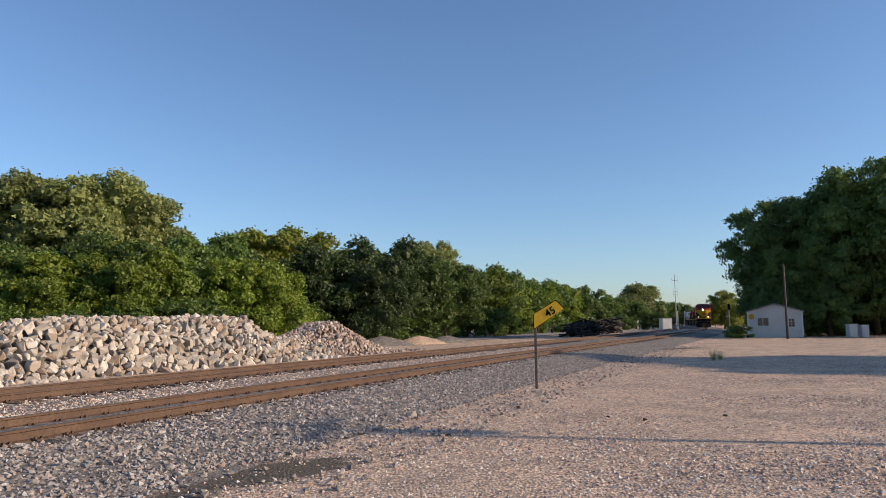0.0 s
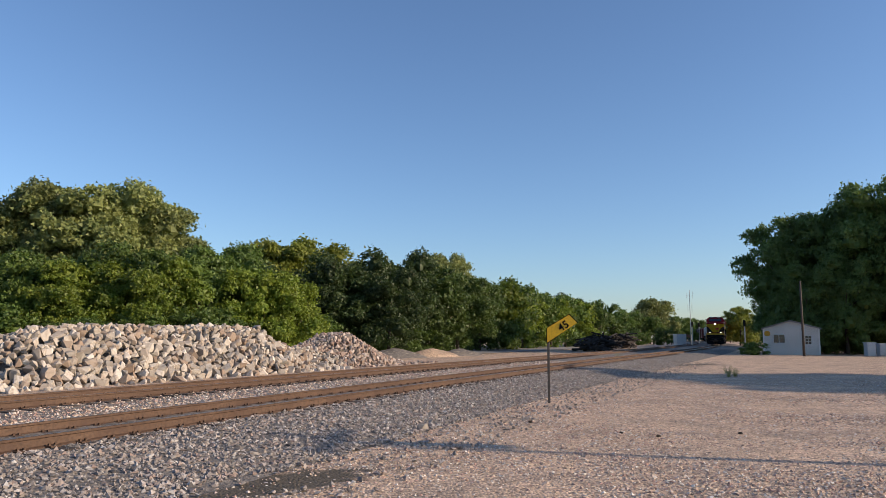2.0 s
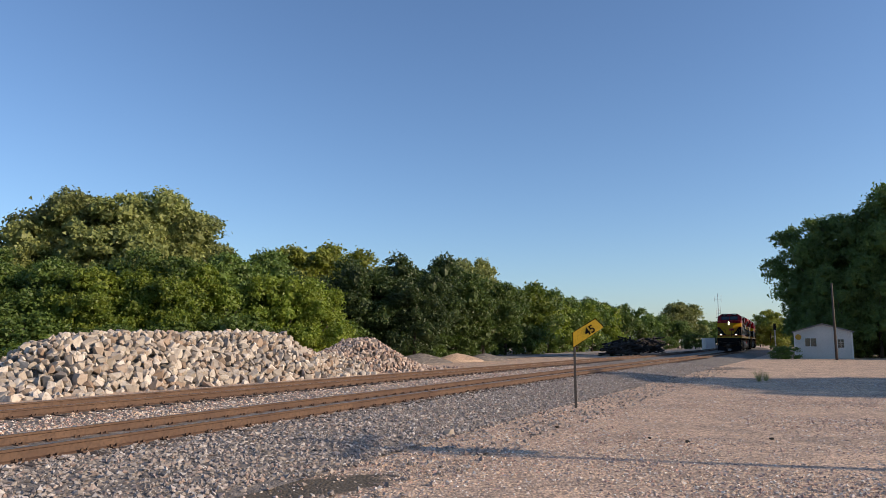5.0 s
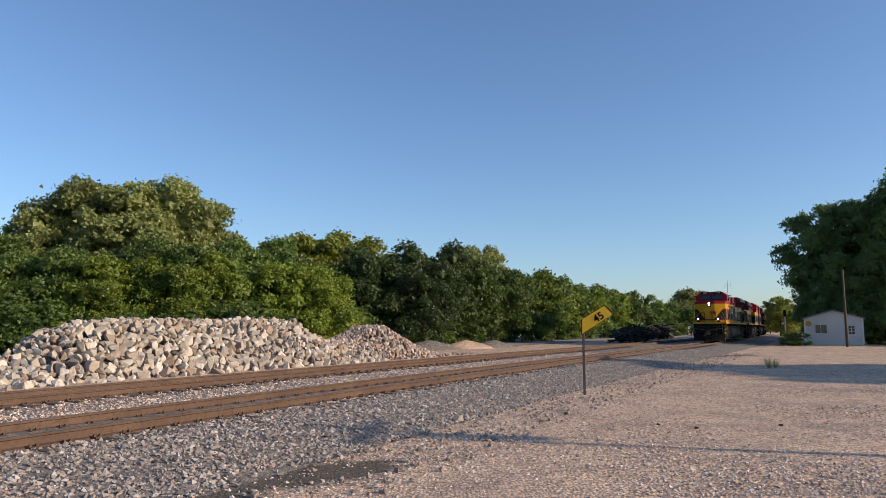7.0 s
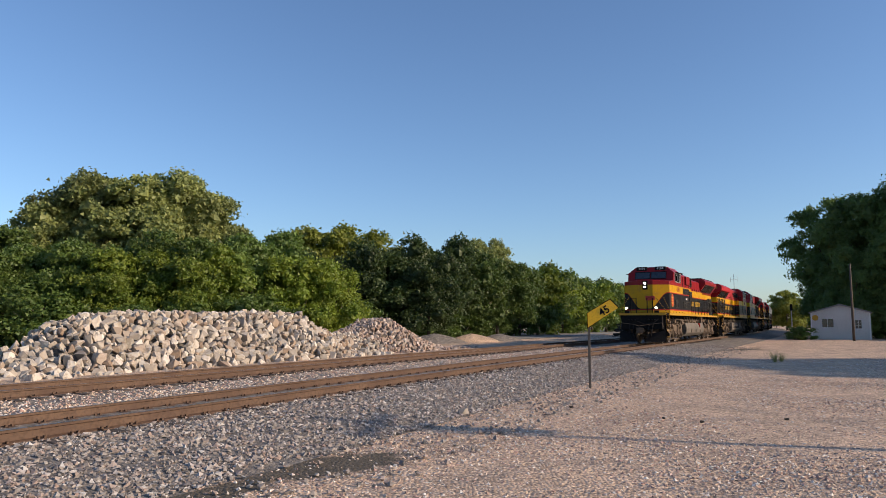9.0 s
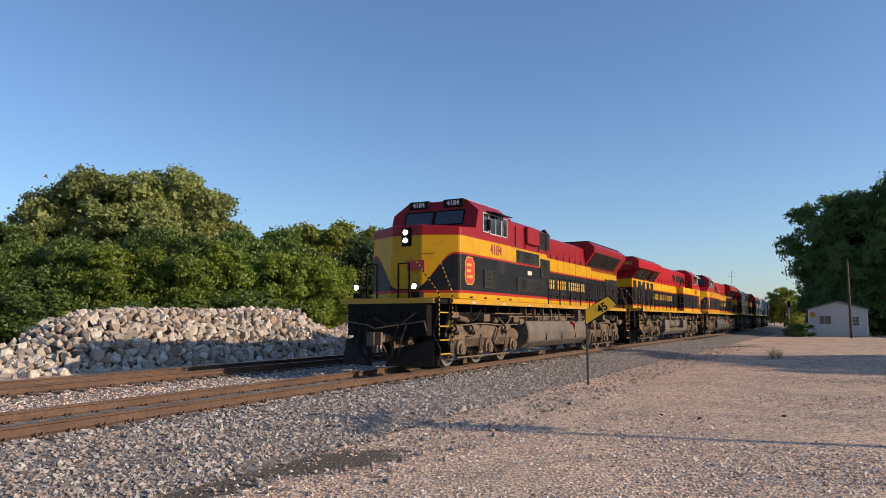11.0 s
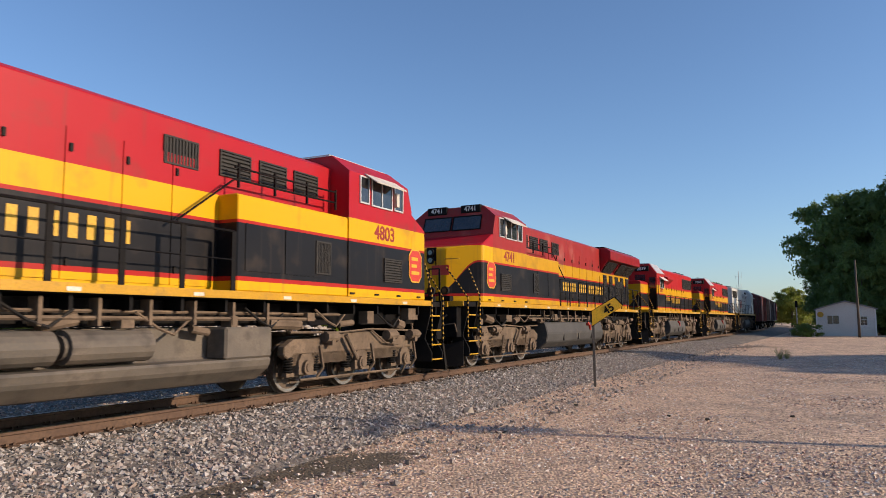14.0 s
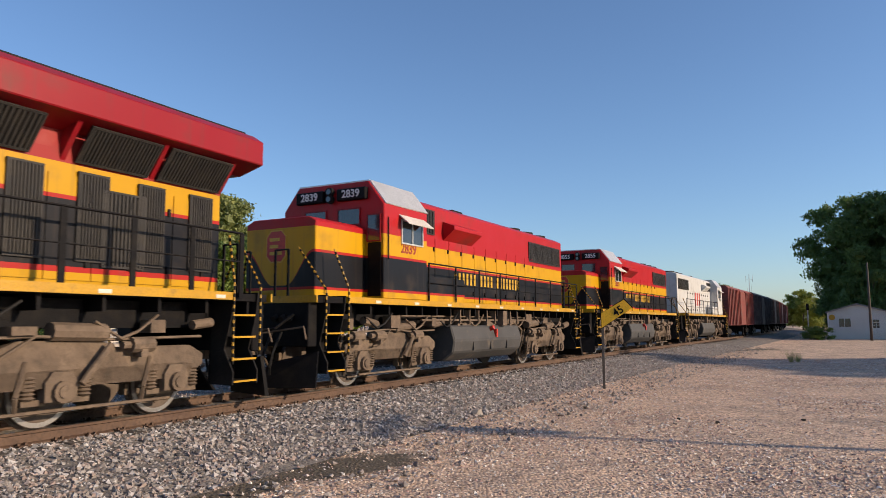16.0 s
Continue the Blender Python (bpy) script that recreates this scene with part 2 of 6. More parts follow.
M = {
    "livery": livery("painted_sheet", BANDS),
    "livery_nose": livery("painted_nose", BANDS, swoop=1.5),
    "livery_g": livery("painted_sheet_long", GBANDS),
    "livery_g_nose": livery("painted_nose_long", GBANDS, swoop=1.5),
    "livery_worn": livery("faded_sheet", [(h, (0.46, 0.245, 0.006) if c == YEL_B else c if h < 3.7 else (0.27, 0.022, 0.020)) for h, c in GBANDS], fade=1.0),
    "livery_low": livery("painted_sheet_small", LOWB),
    "livery_low_nose": livery("painted_nose_small", LOWB, swoop=1.0),
    "grey_body": livery("grey_sheet", [(0, (0.32, 0.32, 0.31)), (2.1, (0.50, 0.50, 0.48))], dirt=(0.16, 0.13, 0.10)),
    "red": livery("red_sheet", [(0, RED), (9, RED)]),
    "red_bright": livery("bright_red_sheet", [(0, RED_B), (9, RED_B)]),
    "yellow": surface("yellow_paint", (0.50, 0.265, 0.004), (0.42, 0.22, 0.006), 1.5, 30, 0.45, dirt=(0.16, 0.10, 0.03), dirt_lo=0.58, dirt_hi=0.85),
    "yellow_sign": surface("sign_yellow", (0.80, 0.46, 0.01), (0.75, 0.42, 0.01), 2, 30, 0.4, bump=0),
    "black": surface("black_paint", (0.004, 0.004, 0.005), (0.007, 0.006, 0.006), 1.5, 40, 0.6, dirt=(0.013, 0.011, 0.009), spec=0.12),
    "dark": surface("dark_steel", (0.008, 0.008, 0.008), (0.018, 0.015, 0.013), 3, 40, 0.7, spec=0.2),
    "grille": surface("grille_steel", (0.028, 0.027, 0.026), (0.045, 0.04, 0.034), 4, 60, 0.5, bump=0.3, spec=0.2),
    "truck": surface("dusty_bogie_steel", (0.175, 0.128, 0.090), (0.10, 0.074, 0.054), 2.2, 22, 0.85, bump=0.4, spec=0.2, dirt=(0.060, 0.046, 0.035), dirt_lo=0.50, dirt_hi=0.85),
    "tank": surface("dusty_tank_steel", (0.14, 0.115, 0.09), (0.085, 0.075, 0.063), 1.1, 25, 0.75, bump=0.15, dirt=(0.05, 0.042, 0.036)),
    "tank_dark": surface("dark_tank_steel", (0.055, 0.053, 0.051), (0.035, 0.034, 0.033), 1.1, 25, 0.7, bump=0.15, dirt=(0.12, 0.095, 0.07), dirt_lo=0.6, dirt_hi=0.8),
    "wheel": surface("wheel_steel", (0.13, 0.098, 0.072), (0.085, 0.06, 0.045), 3, 30, 0.6, metal=0.3),
    "tread": surface("bright_tread", (0.55, 0.53, 0.50), (0.42, 0.40, 0.37), 3, 30, 0.35, metal=0.9, bump=0),
    "glass": surface("cab_glass", (0.02, 0.025, 0.03), (0.03, 0.034, 0.04), 1, 5, 0.06, bump=0, spec=0.9),
    "alu": surface("bare_aluminium", (0.62, 0.62, 0.60), (0.52, 0.52, 0.50), 3, 30, 0.45, metal=0.5, bump=0.1),
    "white": surface("white_paint", (0.72, 0.71, 0.68), (0.62, 0.61, 0.57), 1.5, 30, 0.6, bump=0.1),
    "canvas": surface("cream_sheet", (0.60, 0.57, 0.50), (0.48, 0.45, 0.39), 2, 30, 0.6, bump=0.1),
    "letter": surface("letter_yellow", (0.60, 0.35, 0.02), (0.52, 0.29, 0.02), 2, 30, 0.5, bump=0),
    "letter_red": surface("letter_red", (0.27, 0.015, 0.012), (0.22, 0.015, 0.012), 2, 30, 0.5, bump=0),
    "emblem": surface("emblem_red", (0.50, 0.035, 0.018), (0.44, 0.03, 0.016), 2, 30, 0.5, bump=0),
    "lamp_hot": glow("lamp_lens", (1.0, 0.80, 0.52), 12.0),
    "rail": surface("rusty_rail", (0.085, 0.047, 0.028), (0.12, 0.070, 0.042), 0.7, 18, 0.75, metal=0.1, bump=0.2, dirt=(0.065, 0.034, 0.022)),
    "rail_top": surface("polished_railhead", (0.50, 0.48, 0.46), (0.40, 0.37, 0.34), 1.0, 20, 0.3, metal=0.9, bump=0),
    "tie": surface("creosoted_timber", (0.055, 0.042, 0.034), (0.09, 0.07, 0.055), 3, 25, 0.9, bump=0.6, rnd=0.3),
    "old_tie": surface("black_timber", (0.018, 0.015, 0.013), (0.03, 0.024, 0.02), 3, 25, 0.9, bump=0.6, rnd=0.4),
    "gravel": island_stone("grey_ballast_stone", [(0.10, 0.092, 0.085), (0.35, 0.305, 0.265), (0.16, 0.148, 0.138), (0.40, 0.37, 0.35), (0.30, 0.22, 0.18), (0.25, 0.225, 0.20), (0.50, 0.48, 0.45)]),
    "pea": island_stone("pinkish_gravel_stone", [(0.50, 0.375, 0.27), (0.62, 0.49, 0.37), (0.34, 0.22, 0.18), (0.80, 0.74, 0.66), (0.19, 0.16, 0.145), (0.56, 0.35, 0.28)]),
    "rock": rock_paint("limestone_block", [(0.30, 0.26, 0.21), (0.46, 0.41, 0.34), (0.60, 0.55, 0.48), (0.27, 0.19, 0.13), (0.38, 0.335, 0.28), (0.23, 0.215, 0.20)]),
    "rock_red": rock_paint("pinkish_rubble", [(0.30, 0.22, 0.175), (0.42, 0.33, 0.27), (0.52, 0.45, 0.39), (0.26, 0.165, 0.12), (0.36, 0.28, 0.23), (0.21, 0.19, 0.175)]),
    "house": surface("white_siding", (0.58, 0.57, 0.53), (0.51, 0.50, 0.46), 0.6, 12, 0.7, bump=0.1),
    "roof": surface("roof_shingle", (0.20, 0.19, 0.18), (0.26, 0.25, 0.24), 0.8, 20, 0.9),
    "wood": surface("weathered_pole", (0.09, 0.072, 0.055), (0.06, 0.05, 0.04), 2, 30, 0.9, bump=0.4),
    "post": surface("sign_post_steel", (0.10, 0.085, 0.07), (0.07, 0.06, 0.05), 2, 30, 0.7),
    "bark": surface("bark", (0.09, 0.07, 0.05), (0.06, 0.048, 0.036), 2, 12, 0.95, bump=0.8),
    "leaf_a": leaf_paint("leaf_mid", (0.095, 0.159, 0.030), (0.142, 0.216, 0.041), (0.068, 0.111, 0.027)),
    "leaf_b": leaf_paint("leaf_dark", (0.058, 0.096, 0.029), (0.084, 0.134, 0.034), (0.041, 0.067, 0.023)),
    "leaf_e": leaf_paint("leaf_oak", (0.101, 0.171, 0.043), (0.163, 0.232, 0.053), (0.074, 0.124, 0.034)),
    "leaf_c": leaf_paint("leaf_bright", (0.150, 0.221, 0.023), (0.221, 0.267, 0.031), (0.098, 0.156, 0.023)),
    "leaf_p": leaf_paint("leaf_pale", (0.219, 0.256, 0.035), (0.269, 0.294, 0.045), (0.156, 0.200, 0.033)),
    "leaf_d": leaf_paint("leaf_grey", (0.217, 0.259, 0.084), (0.280, 0.308, 0.095), (0.147, 0.179, 0.062)),
    "weed": leaf_paint("weed_leaf", (0.24, 0.26, 0.09), (0.19, 0.23, 0.07), (0.26, 0.23, 0.11)),
    "box_red": surface("oxide_red_wagon", (0.20, 0.040, 0.030), (0.15, 0.030, 0.024), 0.6, 20, 0.7, dirt=(0.09, 0.05, 0.04), bump=0.1, rnd=0.2),
    "box_dark": surface("dark_wagon", (0.055, 0.035, 0.035), (0.04, 0.03, 0.03), 0.6, 20, 0.7, dirt=(0.09, 0.07, 0.06), bump=0.1),
    "panel_metal": surface("grey_cabinet", (0.45, 0.47, 0.48), (0.38, 0.40, 0.41), 1, 20, 0.6, bump=0.1),
}


def ground_paint():
    """Crushed stone lot, dusty and pinkish, greyer at the railway, with fine pebbles and worn tracks."""
    m, N, L = nodes_of("gravel_lot")
    bsdf = N["Principled BSDF"]
    co = N.new("ShaderNodeTexCoord").outputs["Object"]
    dust, _ = noise_mix(N, L, (0.61, 0.452, 0.322), (0.49, 0.37, 0.265), 0.35, co, 6.0)
    dust, _ = noise_mix(N, L, dust, (0.32, 0.252, 0.195), 0.9, co, 6.0, 0.46, 0.74)
    vor = N.new("ShaderNodeTexVoronoi")
    vor.inputs["Scale"].default_value = 22.0
    L.new(co, vor.inputs["Vector"])
    hs = N.new("ShaderNodeMix")
    hs.data_type = "RGBA"
    hs.blend_type = "MULTIPLY"
    hs.inputs[0].default_value = 0.9
    rp = N.new("ShaderNodeValToRGB")
    rp.color_ramp.elements[0].color, rp.color_ramp.elements[1].color = (0.42, 0.39, 0.37, 1), (1.55, 1.48, 1.42, 1)
    sepc = N.new("ShaderNodeSeparateColor")
    L.new(vor.outputs["Color"], sepc.inputs[0])
    L.new(sepc.outputs[0], rp.inputs[0])
    L.new(dust, hs.inputs[6])
    L.new(rp.outputs[0], hs.inputs[7])
    # oily stains near the foot of the ballast
    base = hs.outputs[2]
    for cx, cy, rx, ry, ang in ((-1.55, 9.5, 1.35, 0.66, 38), (-2.5, 7.95, 0.85, 0.34, 58), (17.0, 47.0, 5.0, 1.0, 25)):
        mp = N.new("ShaderNodeMapping")
        mp.vector_type = "TEXTURE"
        mp.inputs["Location"].default_value = (cx, cy, 0)
        mp.inputs["Rotation"].default_value = (0, 0, radians(ang))
        mp.inputs["Scale"].default_value = (rx, ry, 50)
        L.new(co, mp.inputs[0])
        ln = N.new("ShaderNodeVectorMath")
        ln.operation = "LENGTH"
        L.new(mp.outputs[0], ln.inputs[0])
        wob = N.new("ShaderNodeTexNoise")
        wob.inputs["Scale"].default_value, wob.inputs["Detail"].default_value = 4.0, 6.0
        L.new(co, wob.inputs["Vector"])
        sm = N.new("ShaderNodeMath")
        sm.operation = "ADD"
        L.new(ln.outputs["Value"], sm.inputs[0])
        L.new(wob.outputs[0], sm.inputs[1])
        mr = N.new("ShaderNodeMapRange")
        mr.inputs[1].default_value, mr.inputs[2].default_value, mr.inputs[3].default_value, mr.inputs[4].default_value = 1.3, 1.7, 0.92, 0.0
        L.new(sm.outputs[0], mr.inputs[0])
        mx = N.new("ShaderNodeMix")
        mx.data_type = "RGBA"
        L.new(mr.outputs[0], mx.inputs[0])
        L.new(base, mx.inputs[6])
        mx.inputs[7].default_value = (0.055, 0.047, 0.028, 1)
        base = mx.outputs[2]
    fine, fac = noise_mix(N, L, base, (0.20, 0.16, 0.13), 60.0, co, 3.0, 0.55, 0.8)
    L.new(fine, bsdf.inputs["Base Color"])
    bsdf.inputs["Roughness"].default_value = 0.95
    bn = N.new("ShaderNodeBump")
    bn.inputs["Strength"].default_value, bn.inputs["Distance"].default_value = 0.7, 0.03
    bn.invert = True
    L.new(vor.outputs["Distance"], bn.inputs["Height"])
    L.new(bn.outputs[0], bsdf.inputs["Normal"])
    return m


M["lot"] = ground_paint()
# pile core coloured dark to give the shade in gaps between blocks
M["pile_core"] = surface("rubble_gap_shade", (0.13, 0.115, 0.10), (0.20, 0.18, 0.155), 1.5, 14, 0.95, bump=0.9, bump_d=0.08)
M["ballast"] = surface("ballast_bed", (0.20, 0.178, 0.152), (0.12, 0.108, 0.097), 1.5, 22, 0.95, bump=0.9, bump_d=0.05, dirt=(0.38, 0.32, 0.255))
M["road"] = surface("packed_grey_yard", (0.27, 0.26, 0.25), (0.22, 0.21, 0.205), 0.3, 12, 0.95, bump=0.3)


# ---- mesh helpers ----
def box(bm, x0, x1, y0, y1, z0, z1):
    v = [bm.verts.new((x, y, z)) for x in (x0, x1) for y in (y0, y1) for z in (z0, z1)]
    for q in ((0, 1, 3, 2), (4, 6, 7, 5), (0, 4, 5, 1), (2, 3, 7, 6), (0, 2, 6, 4), (1, 5, 7, 3)):
        bm.faces.new([v[i] for i in q])
    return v


def prism(bm, pts, a, b, axis="y"):
    """A polygon drawn out from a to b. axis y: points are (x, z); x: points are (y, z); z: points are (x, y)."""
    def place(p, d):
        return {"y": (p[0], d, p[1]), "x": (d, p[0], p[1]), "z": (p[0], p[1], d)}[axis]
    lo = [bm.verts.new(place(p, a)) for p in pts]
    hi = [bm.verts.new(place(p, b)) for p in pts]
    n = len(pts)
    faces = [bm.faces.new(lo), bm.faces.new(hi[::-1])]
    for i in range(n):
        faces.append(bm.faces.new((lo[i], hi[i], hi[(i + 1) % n], lo[(i + 1) % n])))
    return faces


def tube(bm, p, q, r, n=6, r2=None):
    p, q = Vector(p), Vector(q)
    d = (q - p).normalized()
    u = d.orthogonal().normalized()
    w = d.cross(u)
    rings = []
    for c, rad in ((p, r), (q, r if r2 is None else r2)):
        rings.append([bm.verts.new(c + (u * math.cos(k * math.tau / n) + w * math.sin(k * math.tau / n)) * rad) for k in range(n)])
    for k in range(n):
        bm.faces.new((rings[0][k], rings[0][(k + 1) % n], rings[1][(k + 1) % n], rings[1][k]))
    bm.faces.new(rings[0][::-1])
    bm.faces.new(rings[1])


def pipe(bm, pts, r, n=5):
    for p, q in zip(pts[:-1], pts[1:]):
        tube(bm, p, q, r, n)


def finish(bm, name, material, smooth=False, bevel=0.0):
    bmesh.ops.recalc_face_normals(bm, faces=bm.faces)
    if bevel:
        bmesh.ops.bevel(bm, geom=list(bm.edges), offset=bevel, segments=1, affect="EDGES", profile=0.6)
    me = bpy.data.meshes.new(name)
    bm.to_mesh(me)
    bm.free()
    me.materials.append(M[material])
    if smooth:
        for p in me.polygons:
            p.use_smooth = True
    return me


def part(name, bm, material, parent=None, label="", smooth=False, bevel=0.0):
    ob = new(name, finish(bm, name, material, smooth, bevel))
    ob.parent = parent
    return tagged(ob, label=label)


def boxes(name, material, parent, *spans, label="", bevel=0.0):
    bm = bmesh.new()
    for s in spans:
        box(bm, *s)
    return part(name, bm, material, parent, label, bevel=bevel)


def words(name, text, size, material, parent, m, label=""):
    """Raised painted characters, lying in the local x, y plane of m."""
    cu = bpy.data.curves.new(name, "FONT")
    cu.body, cu.size, cu.extrude, cu.align_x, cu.align_y = text, size, 0.004, "CENTER", "CENTER"
    cu.offset = size * 0.018
    tmp = bpy.data.objects.new("tmp", cu)
    me = bpy.data.meshes.new_from_object(tmp)
    bpy.data.objects.remove(tmp)
    me.materials.clear()
    me.materials.append(M[material])
    me.transform(m)
    ob = new(name, me)
    ob.parent = parent
    return tagged(ob, label=label)


# ---- the line of the railway ----
def rise(y):
    """The land climbs a little away from the lot."""
    return 0.0024 * max(0.0, y - 10.0)


LINE = []
_x, _y, _a = -11.4637 - 60 * math.sin(0.43), -60 * math.cos(0.43), 0.43
for _i in range(1140):
    _s = -60 + _i * 0.5
    LINE.append((_x, _y, _a))
    _k = 0.0 if _s < -4 else max(-0.0009, 0.002075 - 0.000031 * _s)
    _x, _y, _a = _x + 0.5 * math.sin(_a), _y + 0.5 * math.cos(_a), _a + 0.5 * _k
_dx, _dy = LINE[120][0] + 11.4637, LINE[120][1]
LINE = [(x - _dx, y - _dy, a) for x, y, a in LINE]
RAIL = 0.377


def on_line(s, lat=0.0, z=0.0):
    """The place at the distance s along the main track, lat metres to the camera's side of it."""
    i = min(max((s + 60) * 2, 0), len(LINE) - 2)
    j, k = int(i), i - int(i)
    (x0, y0, a0), (x1, y1, a1) = LINE[j], LINE[j + 1]
    x, y, a = x0 + (x1 - x0) * k, y0 + (y1 - y0) * k, a0 + (a1 - a0) * k
    return Vector((x + lat * math.cos(a), y - lat * math.sin(a), z + rise(y))), a


def lean(s):
    """The track lies level."""
    return 0.0


# ---- ground, ballast and tracks ----
def sweep(name, material, profile, s0, s1, step, parent=None, closed=True, tilt=True, label="", mid=0.0):
    """A cross-section (lat, z over the near railhead) drawn along the track."""
    bm = bmesh.new()
    rows = []
    n = int((s1 - s0) / step)
    for i in range(n + 1):
        s = s0 + (s1 - s0) * i / n
        ph = lean(s) if tilt else 0.0
        rows.append([bm.verts.new(on_line(s, l, RAIL + z + (l - mid - 0.75) * math.sin(ph))[0]) for l, z in profile])
    k = len(profile)
    for a, b in zip(rows[:-1], rows[1:]):
        for j in range(k if closed else k - 1):
            bm.faces.new((a[j], a[(j + 1) % k], b[(j + 1) % k], b[j]))
    return part(name, bm, material, parent, label)


def lot_height(x, y):
    return rise(y) - 0.02 + 0.03 * noise.noise(Vector((x * 0.25, y * 0.25, 0)))


def make_ground():
    bm = bmesh.new()
    xs = [-900, -400, -200, -100] + [-60 + 2.5 * i for i in range(53)] + [90, 130, 200, 400, 900]
    ys = [-300, -100, -40] + [-20 + 2.5 * i for i in range(57)] + [140, 180, 260, 400, 800, 1600, 3000]
    grid = [[bm.verts.new((x, y, lot_height(x, y) if abs(x) < 100 and y < 150 else rise(min(y, 150)) - 0.05)) for y in ys] for x in xs]
    for a, b in zip(grid[:-1], grid[1:]):
        for j in range(len(ys) - 1):
            bm.faces.new((a[j], b[j], b[j + 1], a[j + 1]))
    g = part("ground", bm, "lot", None, smooth=True)
    tagged(g, "dusty pinkish-tan crushed stone lot, flat and open", "ground", kind="structure")


make_ground()
bed = sweep("ballast_bed", "ballast", [(4.4, -0.40), (3.4, -0.30), (2.3, -0.23), (1.4, -0.20), (0.9, -0.185), (-0.9, -0.165), (-1.5, -0.18), (-2.6, -0.23), (-3.8, -0.23), (-4.6, -0.20), (-6.5, -0.165), (-7.2, -0.19), (-8.6, -0.34), (-9.5, -0.42)], -40, 400, 2.0, closed=False, tilt=False)
tagged(bed, "grey crushed stone ballast bed under two railway tracks", "ballast", kind="structure")
yard = sweep("yard_road", "road", [(-18.5, -0.33), (-40.0, -0.30)], 52, 170, 4.0, closed=False, tilt=False)
tagged(yard, "packed grey gravel yard road beyond the tracks", "yard road", kind="structure")

RAIL_FORM = [(-0.075, -0.186), (0.075, -0.186), (0.072, -0.172), (0.018, -0.152), (0.010, -0.05), (0.037, -0.038), (0.037, -0.006), (0.028, 0.0), (-0.028, 0.0), (-0.037, -0.006), (-0.037, -0.038), (-0.010, -0.05), (-0.018, -0.152), (-0.072, -0.172)]


def make_track(centre, s0, s1, label, near):
    top = new("railway_track")
    tagged(top, label, "railway track", kind="structure")
    for side in (-0.755, 0.755):
        r = sweep("rail", "rail", [(centre + side + l, z) for l, z in RAIL_FORM], s0, s1, 1.5, top, mid=centre)
        sweep("railhead", "rail_top", [(centre + side - 0.027, 0.002), (centre + side + 0.027, 0.002)], s0, s1, 1.5, r, closed=False, mid=centre, label="polished strip on the railhead")
    bm = bmesh.new()
    box(bm, -0.115, 0.115, -1.3, 1.3, -0.17, 0.0)
    tie_mesh = finish(bm, "tie", "tie", bevel=0.012)
    bm = bmesh.new()
    for sd in (-0.755, 0.755):
        box(bm, -0.09, 0.09, sd - 0.19, sd + 0.19, 0.0, 0.018)
        for dx in (-0.05, 0.05):
            for dy in (-0.10, 0.10):
                box(bm, dx - 0.018, dx + 0.018, sd + dy - 0.018, sd + dy + 0.018, 0.01, 0.05)
    plate_mesh = finish(bm, "tie_plate", "rail")
    rng = random.Random(5)
    s = s0 + 0.3
    n = 0
    while s < near:
        p, a = on_line(s, centre, RAIL - 0.175 - 0.75 * math.sin(lean(s)))
        t = new("tie", tie_mesh)
        t.parent = top
        t.matrix_basis = Matrix.Translation(p + Vector((0, 0, rng.uniform(-0.012, 0.006)))) @ pose(0, 0, 0, 0, 0, 90 - math.degrees(a) + rng.uniform(-1, 1)) @ Matrix.Rotation(-lean(s), 4, "X")
        pl = new("tie_plate", plate_mesh)
        pl.parent = t
        s += 0.52
        n += 1


make_track(0.0, -40, 400, "main track of rusty steel rails on timber ties", 80)
make_track(-5.6, -40, 400, "second track of rusty steel rails on timber ties", 70)


